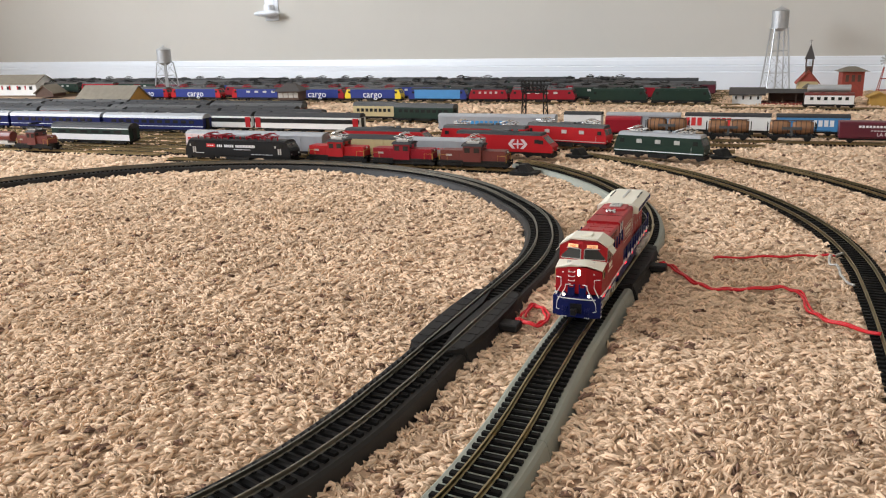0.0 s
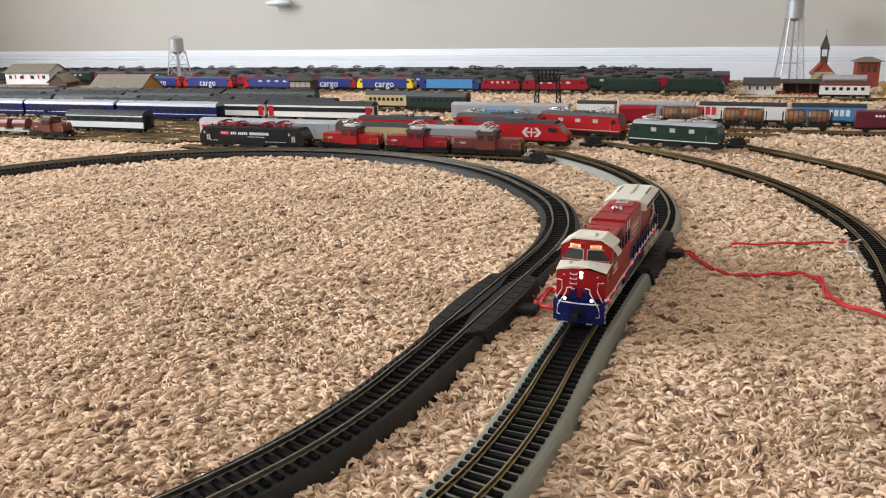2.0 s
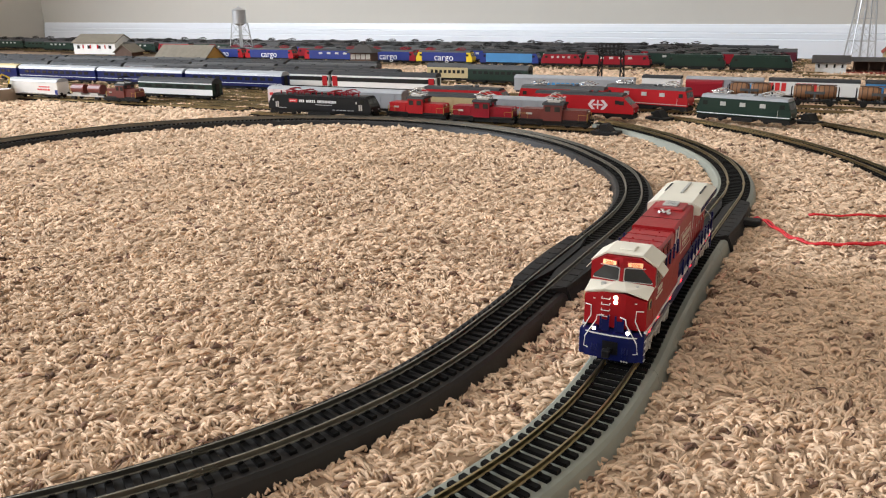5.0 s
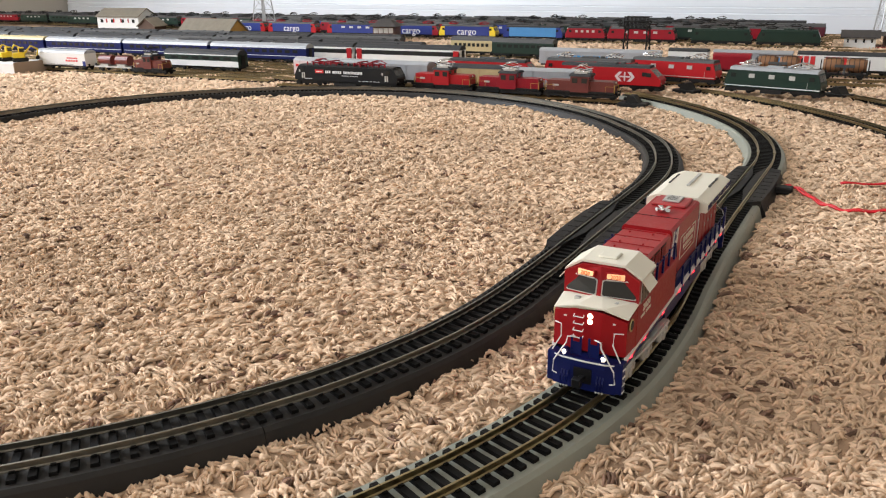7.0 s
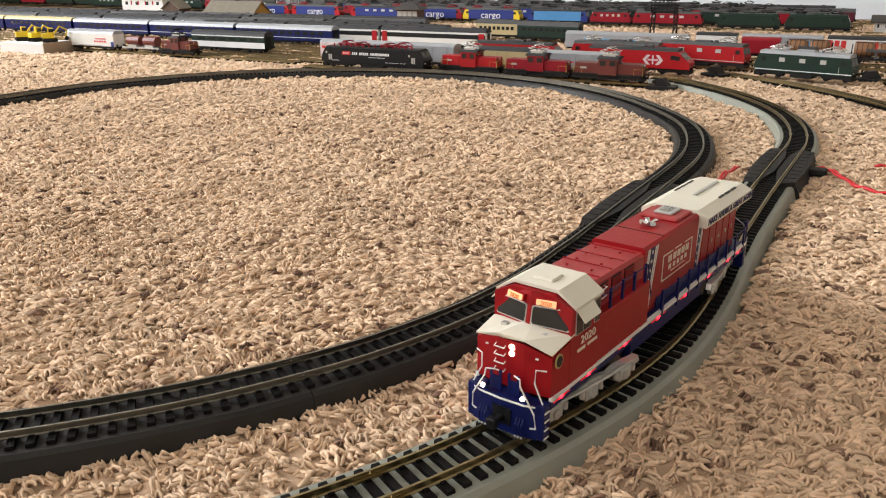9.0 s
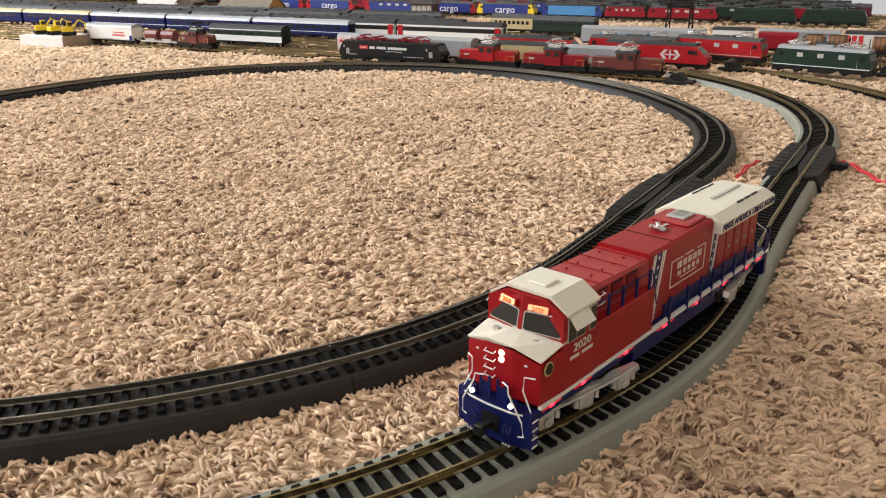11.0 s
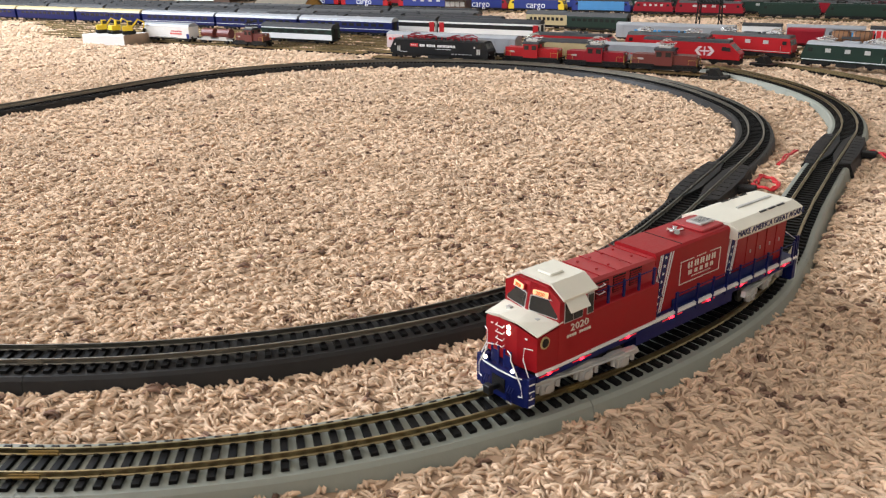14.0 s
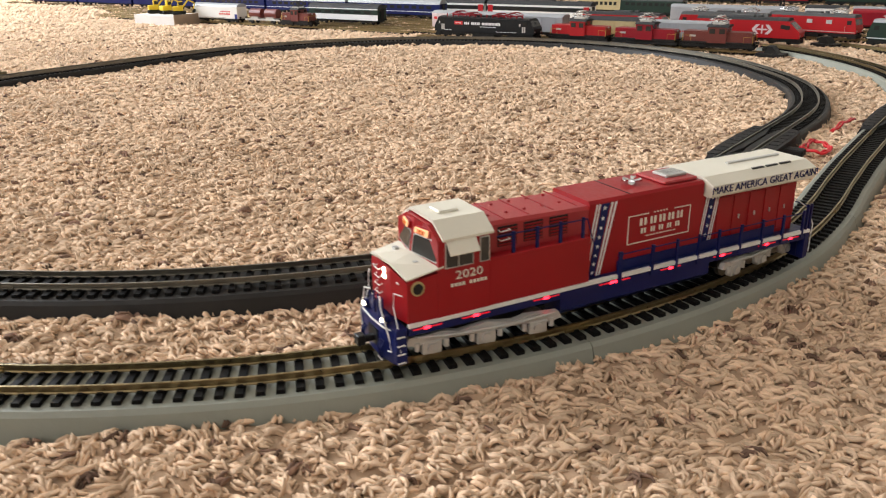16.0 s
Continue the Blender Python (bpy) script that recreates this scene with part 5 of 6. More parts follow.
# ---- parked trains, front rows ----
tx = electric("electric_locomotive", "glossy black electric locomotive with red pantograph frames", -0.772, 1.205, 0, 0.224, "black", "black", windows=0, slope=0.009, height=0.0360, crown=0.0385, pan="carmine", pans=2, pan_up=0.0075)
body = [c for c in tx.children if c.name.startswith("body")][0]
part("logo_patch", boxes((-0.062, -0.044, -0.0171, -0.0164, 0.0240, 0.0300)), "redprint", body)
bars(body, -0.0170, [(-0.0595, -0.0465, 0.0262, 0.0278, 3)])
bars(body, -0.0168, [(-0.040, -0.028, 0.0245, 0.0290, 3), (-0.0245, -0.0045, 0.0245, 0.0290, 5), (-0.0010, 0.0390, 0.0245, 0.0290, 13), (-0.005, 0.030, 0.0205, 0.0215, 10), (-0.085, -0.068, 0.0130, 0.0140, 4), (0.030, 0.075, 0.0128, 0.0136, 6)])
for x in (-0.088, 0.088):
    bars(body, -0.0168, [(x - 0.004, x + 0.004, 0.0140, 0.0240, 2), (x - 0.010, x - 0.006, 0.0250, 0.0290, 1)], "silver")
for x in (-0.030, 0.030):
    pantograph(tx, x, 0.0395, "carmine", 0.0055)
for k in range(14):
    part("insulator", cyl(bmesh.new(), (-0.082 + k * 0.0126, -0.0105, 0.0375), (-0.082 + k * 0.0126, -0.0105, 0.0435), 0.0013, 8), "carmine", tx)
hump_shunter("electric_shunter", "bright red electric shunter with a silver pantograph", -0.157, 1.350, -21, 0.116, "brightred", "shunters in a row")
hump_shunter("electric_shunter", "carmine red electric shunter with a raised silver pantograph", -0.041, 1.303, -20, 0.116, "carmine", "shunters in a row")
hump_shunter("electric_shunter", "red-brown electric shunter with a silver pantograph", 0.074, 1.264, -19, 0.120, "brown", "shunters in a row")
track("shunter_track", "short straight of dark track under three electric shunters", straight((-0.245, 1.383, 0), (0.165, 1.231, 0)), 0, 0.437, "", "brass_rail", [], (99, 99), dz=-0.0065, group="yard tracks")

t, b = van("sliding_wall_wagon", "long silver and pink sliding wall wagon", -0.790, 1.280, 0, 0.300, "roofsilver", "roofsilver", 0.0370, 0.0420, slats=10)
part("end_panel", boxes((-0.147, -0.105, -0.0163, -0.0156, 0.0100, 0.0365)), "pink", b)
bars(b, -0.0165, [(-0.142, -0.110, 0.0250, 0.0300, 3)], "redprint")
van("covered_wagon", "cream coloured covered wagon with a grey roof", -0.560, 1.280, 0, 0.135, "sand", "roofgrey", slats=7)
t, b = van("sliding_wall_wagon", "plain silver white sliding wall wagon", -0.415, 1.280, 0, 0.142, "roofsilver", "roofsilver", 0.0350, 0.0385, slats=5)
bars(b, -0.0160, [(-0.020, 0.010, 0.0200, 0.0225, 5)], "redprint")


def express(u, v, rel, L, label):
    t = electric("express_locomotive", label, u, v, rel, L, "brightred", "roofgrey", windows=0, slope=0.020, height=0.0385, crown=0.0430, pans=0, group="red express locomotives")
    b = [c for c in t.children if c.name.startswith("body")][0]
    # plain white emblem of bars
    x = L * 0.18
    bm = boxes((x - 0.009, x + 0.009, -0.0169, -0.0163, 0.0228, 0.0252), (x - 0.0012, x + 0.0012, -0.0169, -0.0163, 0.0165, 0.0315))
    for s in (-1, 1):
        prism(bm, [(x + s * 0.0045, 0.0320), (x + s * 0.0105, 0.0320), (x + s * 0.0175, 0.0240), (x + s * 0.0105, 0.0160), (x + s * 0.0045, 0.0160), (x + s * 0.0115, 0.0240)], -0.0169, -0.0163, "y")
    part("emblem", bm, "pink", b, "pale plain emblem")
    for s in (-1, 1):
        part("side_window", boxes((L * 0.36, L * 0.40, s * 0.0168 - 0.0003, s * 0.0168 + 0.0003, 0.0250, 0.0315)), "glass", b)


express(-0.560, 1.355, 0, 0.200, "red express locomotive with a dark grey roof")
express(-0.335, 1.345, -4, 0.205, "red express locomotive with a pale emblem")
electric("electric_locomotive", "red electric locomotive with a grey roof and pantographs", -0.390, 1.432, 0, 0.176, "brightred", "roofmid", windows=3, stripe="silver", slope=0.005, group="red parked locomotives")
electric("electric_locomotive", "bright red electric locomotive with silver windows", -0.245, 1.480, -13, 0.172, "brightred", "roofmid", windows=3, stripe="silver", slope=0.005, group="red parked locomotives")
electric("electric_locomotive", "dark green electric locomotive with a silver grey roof", -0.066, 1.372, -15, 0.160, "darkgreen", "roofsilver", windows=3, stripe="print", slope=0.006)
t, b = van("covered_wagon", "small red covered wagon", -0.165, 1.640, 0, 0.075, "carmine", "carmine", bogie=False)


def bumper(x, y, yaw):
    t = thing("buffer_stop", (x, y, 0.001), yaw, "low dark plastic buffer stop at a track end", "buffer stop", "buffer stops")
    part("base", boxes((-0.022, 0.022, -0.013, 0.013, 0.0, 0.006), bevel=0.001), "iron", t)
    part("stop_block", prism(bmesh.new(), [(-0.010, 0.005), (-0.006, 0.017), (0.002, 0.017), (0.012, 0.005)], -0.010, 0.010, "y"), "iron", t)
    for s in (-1, 1):
        part("stop_pad", cyl(bmesh.new(), (-0.009, s * 0.007, 0.012), (-0.013, s * 0.007, 0.012), 0.0028, 10), "iron", t)


bumper(0.152, 1.222, -24)
bumper(0.258, 1.376, -45)
bumper(0.492, 1.335, -58)

# ---- wine wagons and vans ----


def barrel_wagon(u, v, rel, L, label, z=LOW):
    p = room(u, v)
    t = thing("barrel_wagon", (p.x, p.y, z), yaw_of(rel), label, "model wagon", "barrel wagons")
    h = L / 2 - 0.004
    part("frame", boxes((-h, h, -0.0145, 0.0145, 0.0080, 0.0112)), "iron", t)
    for x in (-h * 0.48, h * 0.48):
        bm = bmesh.new()
        rings = []
        for k in range(7):
            f = k / 6 - 0.5
            r = 0.0128 - 0.0085 * f * f
            rings.append([bm.verts.new((x + f * h * 0.86, r * math.cos(a * math.tau / 16), 0.0250 + r * math.sin(a * math.tau / 16))) for a in range(16)])
        for q, w in zip(rings, rings[1:]):
            for a in range(16):
                bm.faces.new((q[a], q[(a + 1) % 16], w[(a + 1) % 16], w[a]))
        bm.faces.new(rings[0])
        bm.faces.new(rings[-1])
        part("barrel", bm, "wood", t, "brown wooden wine barrel", smooth=True)
        for f in (-0.36, -0.12, 0.12, 0.36):
            r = 0.0131 - 0.0085 * f * f
            part("hoop", cyl(bmesh.new(), (x + f * h * 0.86 - 0.0008, 0, 0.0250), (x + f * h * 0.86 + 0.0008, 0, 0.0250), r, 18), "darkwood", t)
        for f in (-0.3, 0.3):
            part("saddle", boxes((x + f * h * 0.86 - 0.0015, x + f * h * 0.86 + 0.0015, -0.012, 0.012, 0.0105, 0.0160)), "iron", t)
    part("name_board", boxes((-h * 0.42, h * 0.42, -0.0148, -0.0140, 0.0225, 0.0275)), "roofmid", t, "grey board on the barrels")
    part("board_stay", boxes((-0.002, 0.002, -0.0146, -0.0136, 0.0105, 0.0225)), "roofmid", t)
    part("cat_walk", boxes((-h * 0.9, h * 0.9, -0.004, 0.004, 0.0375, 0.0388)), "darkwood", t)
    for s in (-1, 1):
        part("end_post", boxes((s * h - 0.0008, s * h + 0.0008, -0.012, -0.0108, 0.0112, 0.0340), (s * h - 0.0008, s * h + 0.0008, 0.0108, 0.012, 0.0112, 0.0340)), "iron", t)
    running_gear(t, h, False)


barrel_wagon(-0.080, 1.640, -2, 0.088, "wine wagon with brown barrels and red boards")
barrel_wagon(0.034, 1.625, 0, 0.088, "wine wagon with two brown barrels and a grey board")
barrel_wagon(0.144, 1.625, 0, 0.090, "wine wagon with two brown barrels and a white board")
t, b = van("wine_van", "maroon covered wine van with white lettering", 0.284, 1.625, 0, 0.128, "maroon", "maroon", 0.0370, 0.0400, slats=0, bogie=False)
bars(b, -0.0161, [(-0.030, 0.060, 0.0285, 0.0325, 16), (-0.010, 0.050, 0.0225, 0.0240, 12)])
lettering("LA RODA", 0.0085, "print", b, Matrix.Translation((0.018, -0.0161, 0.0165)) @ Euler((radians(90), 0, 0)).to_matrix().to_4x4())
t, b = van("sliding_wall_wagon", "white wagon with red print and a grey roof", 0.030, 1.715, -2, 0.168, "white", "roofgrey", 0.0360, 0.0420)
bars(b, -0.0161, [(-0.080, -0.045, 0.0170, 0.0330, 3), (-0.030, 0.010, 0.0170, 0.0330, 4)], "redprint")
t, b = van("sliding_wall_wagon", "blue and white wagon with a grey roof", 0.185, 1.715, 0, 0.135, "sky", "roofgrey", 0.0360, 0.0420)
bars(b, -0.0161, [(-0.030, 0.040, 0.0190, 0.0310, 7)])
t, b = van("sliding_wall_wagon", "silver wagon with pale blue print", -0.135, 1.715, 0, 0.155, "roofsilver", "roofsilver", 0.0365, 0.0410, slats=6)
bars(b, -0.0161, [(0.030, 0.070, 0.0180, 0.0280, 4)], "blueprint")
t, b = van("sliding_wall_wagon", "long silver wagon with blue print", -0.430, 1.640, 0, 0.260, "roofsilver", "roofsilver", 0.0365, 0.0420, slats=8)
bars(b, -0.0161, [(-0.085, 0.030, 0.0190, 0.0280, 11)], "blueprint")
t, b = van("sliding_wall_wagon", "plain white wagon with a grey roof", -0.260, 1.715, 0, 0.085, "white", "roofgrey", 0.0360, 0.0415)

# ---- passenger trains ----
for u in (-1.227, -1.522, -1.815):
    coach("express_coach", "navy blue coach with a silver roof and white line", u, 1.530, 0, 0.290, "navy", "roofsilver", 11, ((0.0160, 0.0172, "print"), (0.0340, 0.0362, "print")), group="blue coaches")
for u in (-2.110, -2.405, -2.700):
    coach("express_coach", "dark blue coach with a cream roof", u, 1.530, 0, 0.290, "navy", "sand", 11, group="blue coaches")
for u in (-0.855, -1.130, -1.405):
    coach("express_coach", "white and black coach with red doors", u, 1.590, 0, 0.272, "white", "roofgrey", 9, ((0.0215, 0.0310, "black"),), "brightred", win=(0.0225, 0.0300), group="white and black coaches")
coach("mail_coach", "dark green and white coach with a dark roof", -1.225, 1.335, 0, 0.212, "darkgreen", "roofgrey", 6, ((0.0100, 0.0222, "print"), (0.0330, 0.0352, "print")), win=(0.0252, 0.0300), group="")
coach("branch_coach", "cream coach with small square windows", -0.815, 1.860, 0, 0.120, "sand", "roofmid", 8, win=(0.0210, 0.0290))
coach("branch_coach", "dark green coach with a grey roof", -0.668, 1.830, -4, 0.165, "darkgreen", "roofmid", 9, ())
proto = {}
for v, u1, roofs, step in ((1.655, -0.99, ("roofgrey", "roofgrey", "roofmid", "roofgrey", "roofgrey", "roofmid", "roofgrey", "roofmid"), 0.286), (1.722, -1.10, ("roofgrey", "roofmid", "roofgrey", "roofgrey", "roofgrey", "roofgrey", "roofgrey", "roofmid"), 0.286), (1.790, -1.12, ("roofmid", "roofgrey", "roofgrey", "roofmid", "roofgrey", "roofgrey", "roofgrey", "roofmid"), 0.286), (1.860, -1.16, ("roofgrey", "roofgrey", "roofmid", "roofgrey", "roofgrey", "roofgrey", "roofgrey", "roofmid"), 0.286)):
    for k, roof in enumerate(roofs):
        u = u1 - k * step
        if roof not in proto:
            proto[roof] = coach("passenger_coach", "dark coach with a %s grey roof" % ("dark" if roof == "roofgrey" else "mid"), u, v, 0, 0.280, "darkgreen" if roof == "roofgrey" else "brown", roof, 9, group="dark roofed coaches")
        else:
            p = room(u, v)
            copy_thing(proto[roof], pose(p.x, p.y, LOW, 0, 0, ROOM))

hump_shunter("electric_shunter", "dull red shunter with a dark roof", -0.812, 1.590, ROOM, 0.090, "brown", "", pan="iron")
p = room(-1.397, 1.245)
t = thing("tank_wagon", (p.x, p.y, LOW), ROOM, "small grey flat wagon carrying brown tanks", "model wagon")
part("frame", boxes((-0.056, 0.056, -0.013, 0.013, 0.0085, 0.0115)), "silver", t)
for x in (-0.026, 0.024):
    part("tank", cyl(bmesh.new(), (x - 0.018, 0, 0.0235), (x + 0.018, 0, 0.0235), 0.0105, 18), "brown", t, "red-brown tank")
    part("cradle", boxes((x - 0.012, x + 0.012, -0.011, 0.011, 0.0110, 0.0160)), "silver", t)
running_gear(t, 0.052, False)
t, b = van("refrigerator_wagon", "white refrigerator wagon with red print and a pale roof", -1.552, 1.245, 0, 0.160, "white", "roofsilver", 0.0370, 0.0440, slats=0)
bars(b, -0.0161, [(0.015, 0.055, 0.0180, 0.0215, 5), (0.020, 0.055, 0.0245, 0.0270, 6)], "redprint")
part("blue_end", boxes((0.068, 0.0765, -0.0161, 0.0161, 0.0095, 0.0200)), "blue", b)


def excavator(x, y, z, yaw):
    t = thing("toy_excavator", (x, y, z), yaw, "small yellow toy excavator on a white box", "toy vehicle", "toy excavators")
    part("crawler", boxes((-0.016, 0.016, -0.012, -0.006, 0.0, 0.008), (-0.016, 0.016, 0.006, 0.012, 0.0, 0.008), bevel=0.002), "iron", t)
    part("cabin", boxes((-0.014, 0.010, -0.010, 0.010, 0.009, 0.020), (-0.002, 0.010, -0.009, 0.000, 0.020, 0.032), bevel=0.001), "yellow", t)
    part("cabin_window", boxes((0.0005, 0.0103, -0.0094, -0.0086, 0.022, 0.030)), "glass", t)
    part("boom", tube(bmesh.new(), [(0.008, 0.004, 0.016), (0.024, 0.004, 0.034), (0.038, 0.004, 0.026)], 0.0022, 6), "yellow", t)
    part("bucket_arm", tube(bmesh.new(), [(0.038, 0.004, 0.026), (0.034, 0.004, 0.010)], 0.0018, 6), "yellow", t)
    part("bucket", prism(bmesh.new(), [(0.030, 0.004), (0.038, 0.003), (0.040, 0.011), (0.034, 0.013)], 0.000, 0.009, "y"), "iron", t)


p = room(-1.690, 1.200)
t = thing("cardboard_box", (p.x, p.y, 0.0), ROOM, "low white open cardboard tray", "box")
part("tray_bottom", boxes((-0.075, 0.075, -0.045, 0.045, 0.0, 0.024), bevel=0.001), "card", t)
part("tray_end", boxes((0.0752, 0.0770, -0.045, 0.045, 0.0, 0.026)), "box_side", t)
for k in range(3):
    q = room(-1.735 + k * 0.047, 1.195)
    excavator(q.x, q.y, 0.024, ROOM + (60, 80, 50)[k])

# ---- the long row of locomotives before the wall ----
ROW = 2.372
for u, L, body, cab, text, roof, label in (
        (-1.958, 0.200, "blue", "brightred", "cargo", "roofmid", "blue freight locomotive with red cabs and white lettering"),
        (-1.745, 0.215, "blue", "brightred", "cargo", "roofmid", "blue freight locomotive with red cabs and white lettering"),
        (-1.478, 0.240, "blue", "brightred", "", "roofgrey", "blue freight locomotive with red cabs"),
        (-1.262, 0.205, "blue", "carmine", "cargo", "roofmid", "blue freight locomotive with carmine cabs and white lettering"),
        (-1.060, 0.205, "blue", "yellow", "cargo", "roofmid", "blue freight locomotive with yellow cabs and white lettering"),
        (-0.838, 0.200, "sky", "blue", "", "roofgrey", "light and dark blue freight locomotive"),
        (-0.672, 0.130, "carmine", None, "", "roofgrey", "red electric locomotive in a row before the wall"),
        (-0.505, 0.205, "carmine", None, "", "roofmid", "red electric locomotive in a row before the wall"),
        (-0.282, 0.170, "darkgreen", None, "", "darkgreen", "dark green old electric locomotive with a long body"),
        (-0.108, 0.168, "darkgreen", None, "", "darkgreen", "dark green old electric locomotive with a long body")):
    electric("electric_locomotive", label, u, ROW, 0, L, body, roof, cab, windows=0 if text or body in ("sky", "darkgreen") else 4, slope=0.008, pans=2 if body != "sky" else 0, pan="iron" if body in ("darkgreen", "carmine") else "carmine", text=text, group="row of locomotives")

# fuller rows behind them, up to the wall
kinds = {
    "g": lambda u, v: coach("passenger_coach", "dark green coach parked near the wall", u, v, 0, 0.270, "darkgreen", "roofgrey", 9, group="trains near the wall"),
    "r": lambda u, v: electric("electric_locomotive", "red locomotive with a grey roof parked near the wall", u, v, 0, 0.180, "carmine", "roofmid", None, windows=4, slope=0.006, pan="iron", group="trains near the wall"),
    "m": lambda u, v: coach("passenger_coach", "maroon coach with a grey roof parked near the wall", u, v, 0, 0.270, "maroon", "roofmid", 9, group="trains near the wall"),
    "d": lambda u, v: electric("electric_locomotive", "dark green locomotive with black pantographs parked near the wall", u, v, 0, 0.200, "darkgreen", "slate", None, windows=4, slope=0.006, pan="iron", group="trains near the wall"),
    "b": lambda u, v: electric("electric_locomotive", "blue locomotive with a grey roof parked near the wall", u, v, 0, 0.195, "blue", "roofgrey", None, windows=3, slope=0.006, pan="iron", group="trains near the wall"),
    "w": lambda u, v: van("covered_wagon", "pale grey covered wagon parked near the wall", u, v, 0, 0.150, "roofsilver", "roofmid", group="trains near the wall")[0],
}
length = {"g": 0.276, "r": 0.190, "m": 0.276, "d": 0.208, "b": 0.205, "w": 0.156}
near_wall = {}
for v, u, row, limit in ((2.480, -0.05, "rdrdbrgrdmbrdgr", -1.95), (2.560, -0.12, "drgdmrdbgdrgdmd", -1.95), (2.640, -0.02, "mdrgdrdgmdrdgdrdgrdg", -3.2), (2.720, -0.22, "dgdrdgdmdgdrdgdrdrdgr", -3.95), (2.800, -0.08, "gdgdmgdgdgdgdgdgrdgd", -3.95), (2.880, -0.30, "dgdgddgdgdgdgdgdgdgd", -3.95)):
    for k in row:
        c = u - length[k] / 2
        if c < limit:
            break
        if k in near_wall:
            p = room(c, v)
            copy_thing(near_wall[k], pose(p.x, p.y, LOW, 0, 0, ROOM))
        else:
            near_wall[k] = kinds[k](c, v)
        u -= length[k]

# ---- buildings ----


def gable_house(name, label, u, v, rel, w, d, wall_h, roof_h, wallm, roofm, windows=3, over=0.006, group="", gable_front=False, category="model house", doors=1):
    p = room(u, v)
    t = thing(name, (p.x, p.y, 0.0), yaw_of(rel), label, category, group)
    if gable_front:
        outline = [(-w / 2, 0), (-w / 2, wall_h), (0, wall_h + roof_h), (w / 2, wall_h), (w / 2, 0)]
        b = part("wall", prism(bmesh.new(), outline, -d / 2, d / 2, "y"), wallm, t)
        for s in (-1, 1):
            o = [(0, wall_h + roof_h + 0.003), (s * (w / 2 + over), wall_h - over * 0.5 + 0.003), (s * (w / 2 + over), wall_h - over * 0.5), (0, wall_h + roof_h)]
            part("roof", prism(bmesh.new(), o, -d / 2 - over, d / 2 + over, "y"), roofm, t)
    else:
        outline = [(-d / 2, 0), (-d / 2, wall_h), (0, wall_h + roof_h), (d / 2, wall_h), (d / 2, 0)]
        b = part("wall", prism(bmesh.new(), outline, -w / 2, w / 2), wallm, t)
        for s in (-1, 1):
            o = [(0, wall_h + roof_h + 0.003), (s * (d / 2 + over), wall_h - over * 0.6 + 0.003), (s * (d / 2 + over), wall_h - over * 0.6), (0, wall_h + roof_h)]
            part("roof", prism(bmesh.new(), o, -w / 2 - over, w / 2 + over), roofm, t)
    for k in range(windows):
        x = -w * 0.38 + k * w * 0.76 / max(1, windows - 1)
        f = part("window", boxes((x - w * 0.045, x + w * 0.045, -d / 2 - 0.0009, -d / 2 + 0.001, wall_h * 0.42, wall_h * 0.80)), "print", t)
        part("pane", boxes((x - w * 0.032, x + w * 0.032, -d / 2 - 0.0013, -d / 2, wall_h * 0.47, wall_h * 0.75)), "glass", f)
    return t


t = gable_house("chalet", "white chalet with red shutters and a grey roof", -2.834, 2.625, 4, 0.230, 0.110, 0.050, 0.030, "white", "thatch", 4)
side_windows(t, t, (-0.06, -0.02, 0.02, 0.06), 0.024, 0.040, 0.006, 0.0565, "brightred", "shutter", both=False)
gable_house("barn", "wide low barn with a grey-brown shingle roof and ochre gables", -2.040, 2.280, 0, 0.228, 0.125, 0.010, 0.050, "ochre", "thatch", 0)
gable_house("shed", "small ochre shed with a grey-brown roof", -2.600, 2.540, 10, 0.080, 0.080, 0.016, 0.030, "darkwood", "thatch", 0, gable_front=True)


def signal_box(u, v):
    p = room(u, v)
    t = thing("signal_box", (p.x, p.y, 0.0), ROOM + 8, "signal box with brick base, wide windows and dark hipped roof", "model house")
    part("base", boxes((-0.036, 0.036, -0.030, 0.030, 0, 0.022)), "slate", t)
    part("cabin", boxes((-0.042, 0.042, -0.036, 0.036, 0.022, 0.052)), "darkwood", t)
    for k in range(4):
        x = -0.030 + k * 0.020
        part("window", boxes((x - 0.0085, x + 0.0085, -0.0368, -0.0355, 0.030, 0.047)), "silver", t)
    bm = bmesh.new()
    lo = [bm.verts.new((x, y, 0.052)) for x, y in ((-0.056, -0.050), (0.056, -0.050), (0.056, 0.050), (-0.056, 0.050))]
    hi = [bm.verts.new((x, 0, 0.078)) for x in (-0.012, 0.012)]
    bm.faces.new((lo[0], lo[1], hi[1], hi[0]))
    bm.faces.new((lo[2], lo[3], hi[0], hi[1]))
    bm.faces.new((lo[1], lo[2], hi[1]))
    bm.faces.new((lo[3], lo[0], hi[0]))
    bm.faces.new(lo[::-1])
    part("roof", bm, "slate", t)
    part("chimney", boxes((-0.004, 0.004, -0.004, 0.004, 0.074, 0.088)), "slate", t)


signal_box(-1.300, 2.262)
bpy.data.objects["signal_box"].scale = (0.86, 0.86, 0.92)


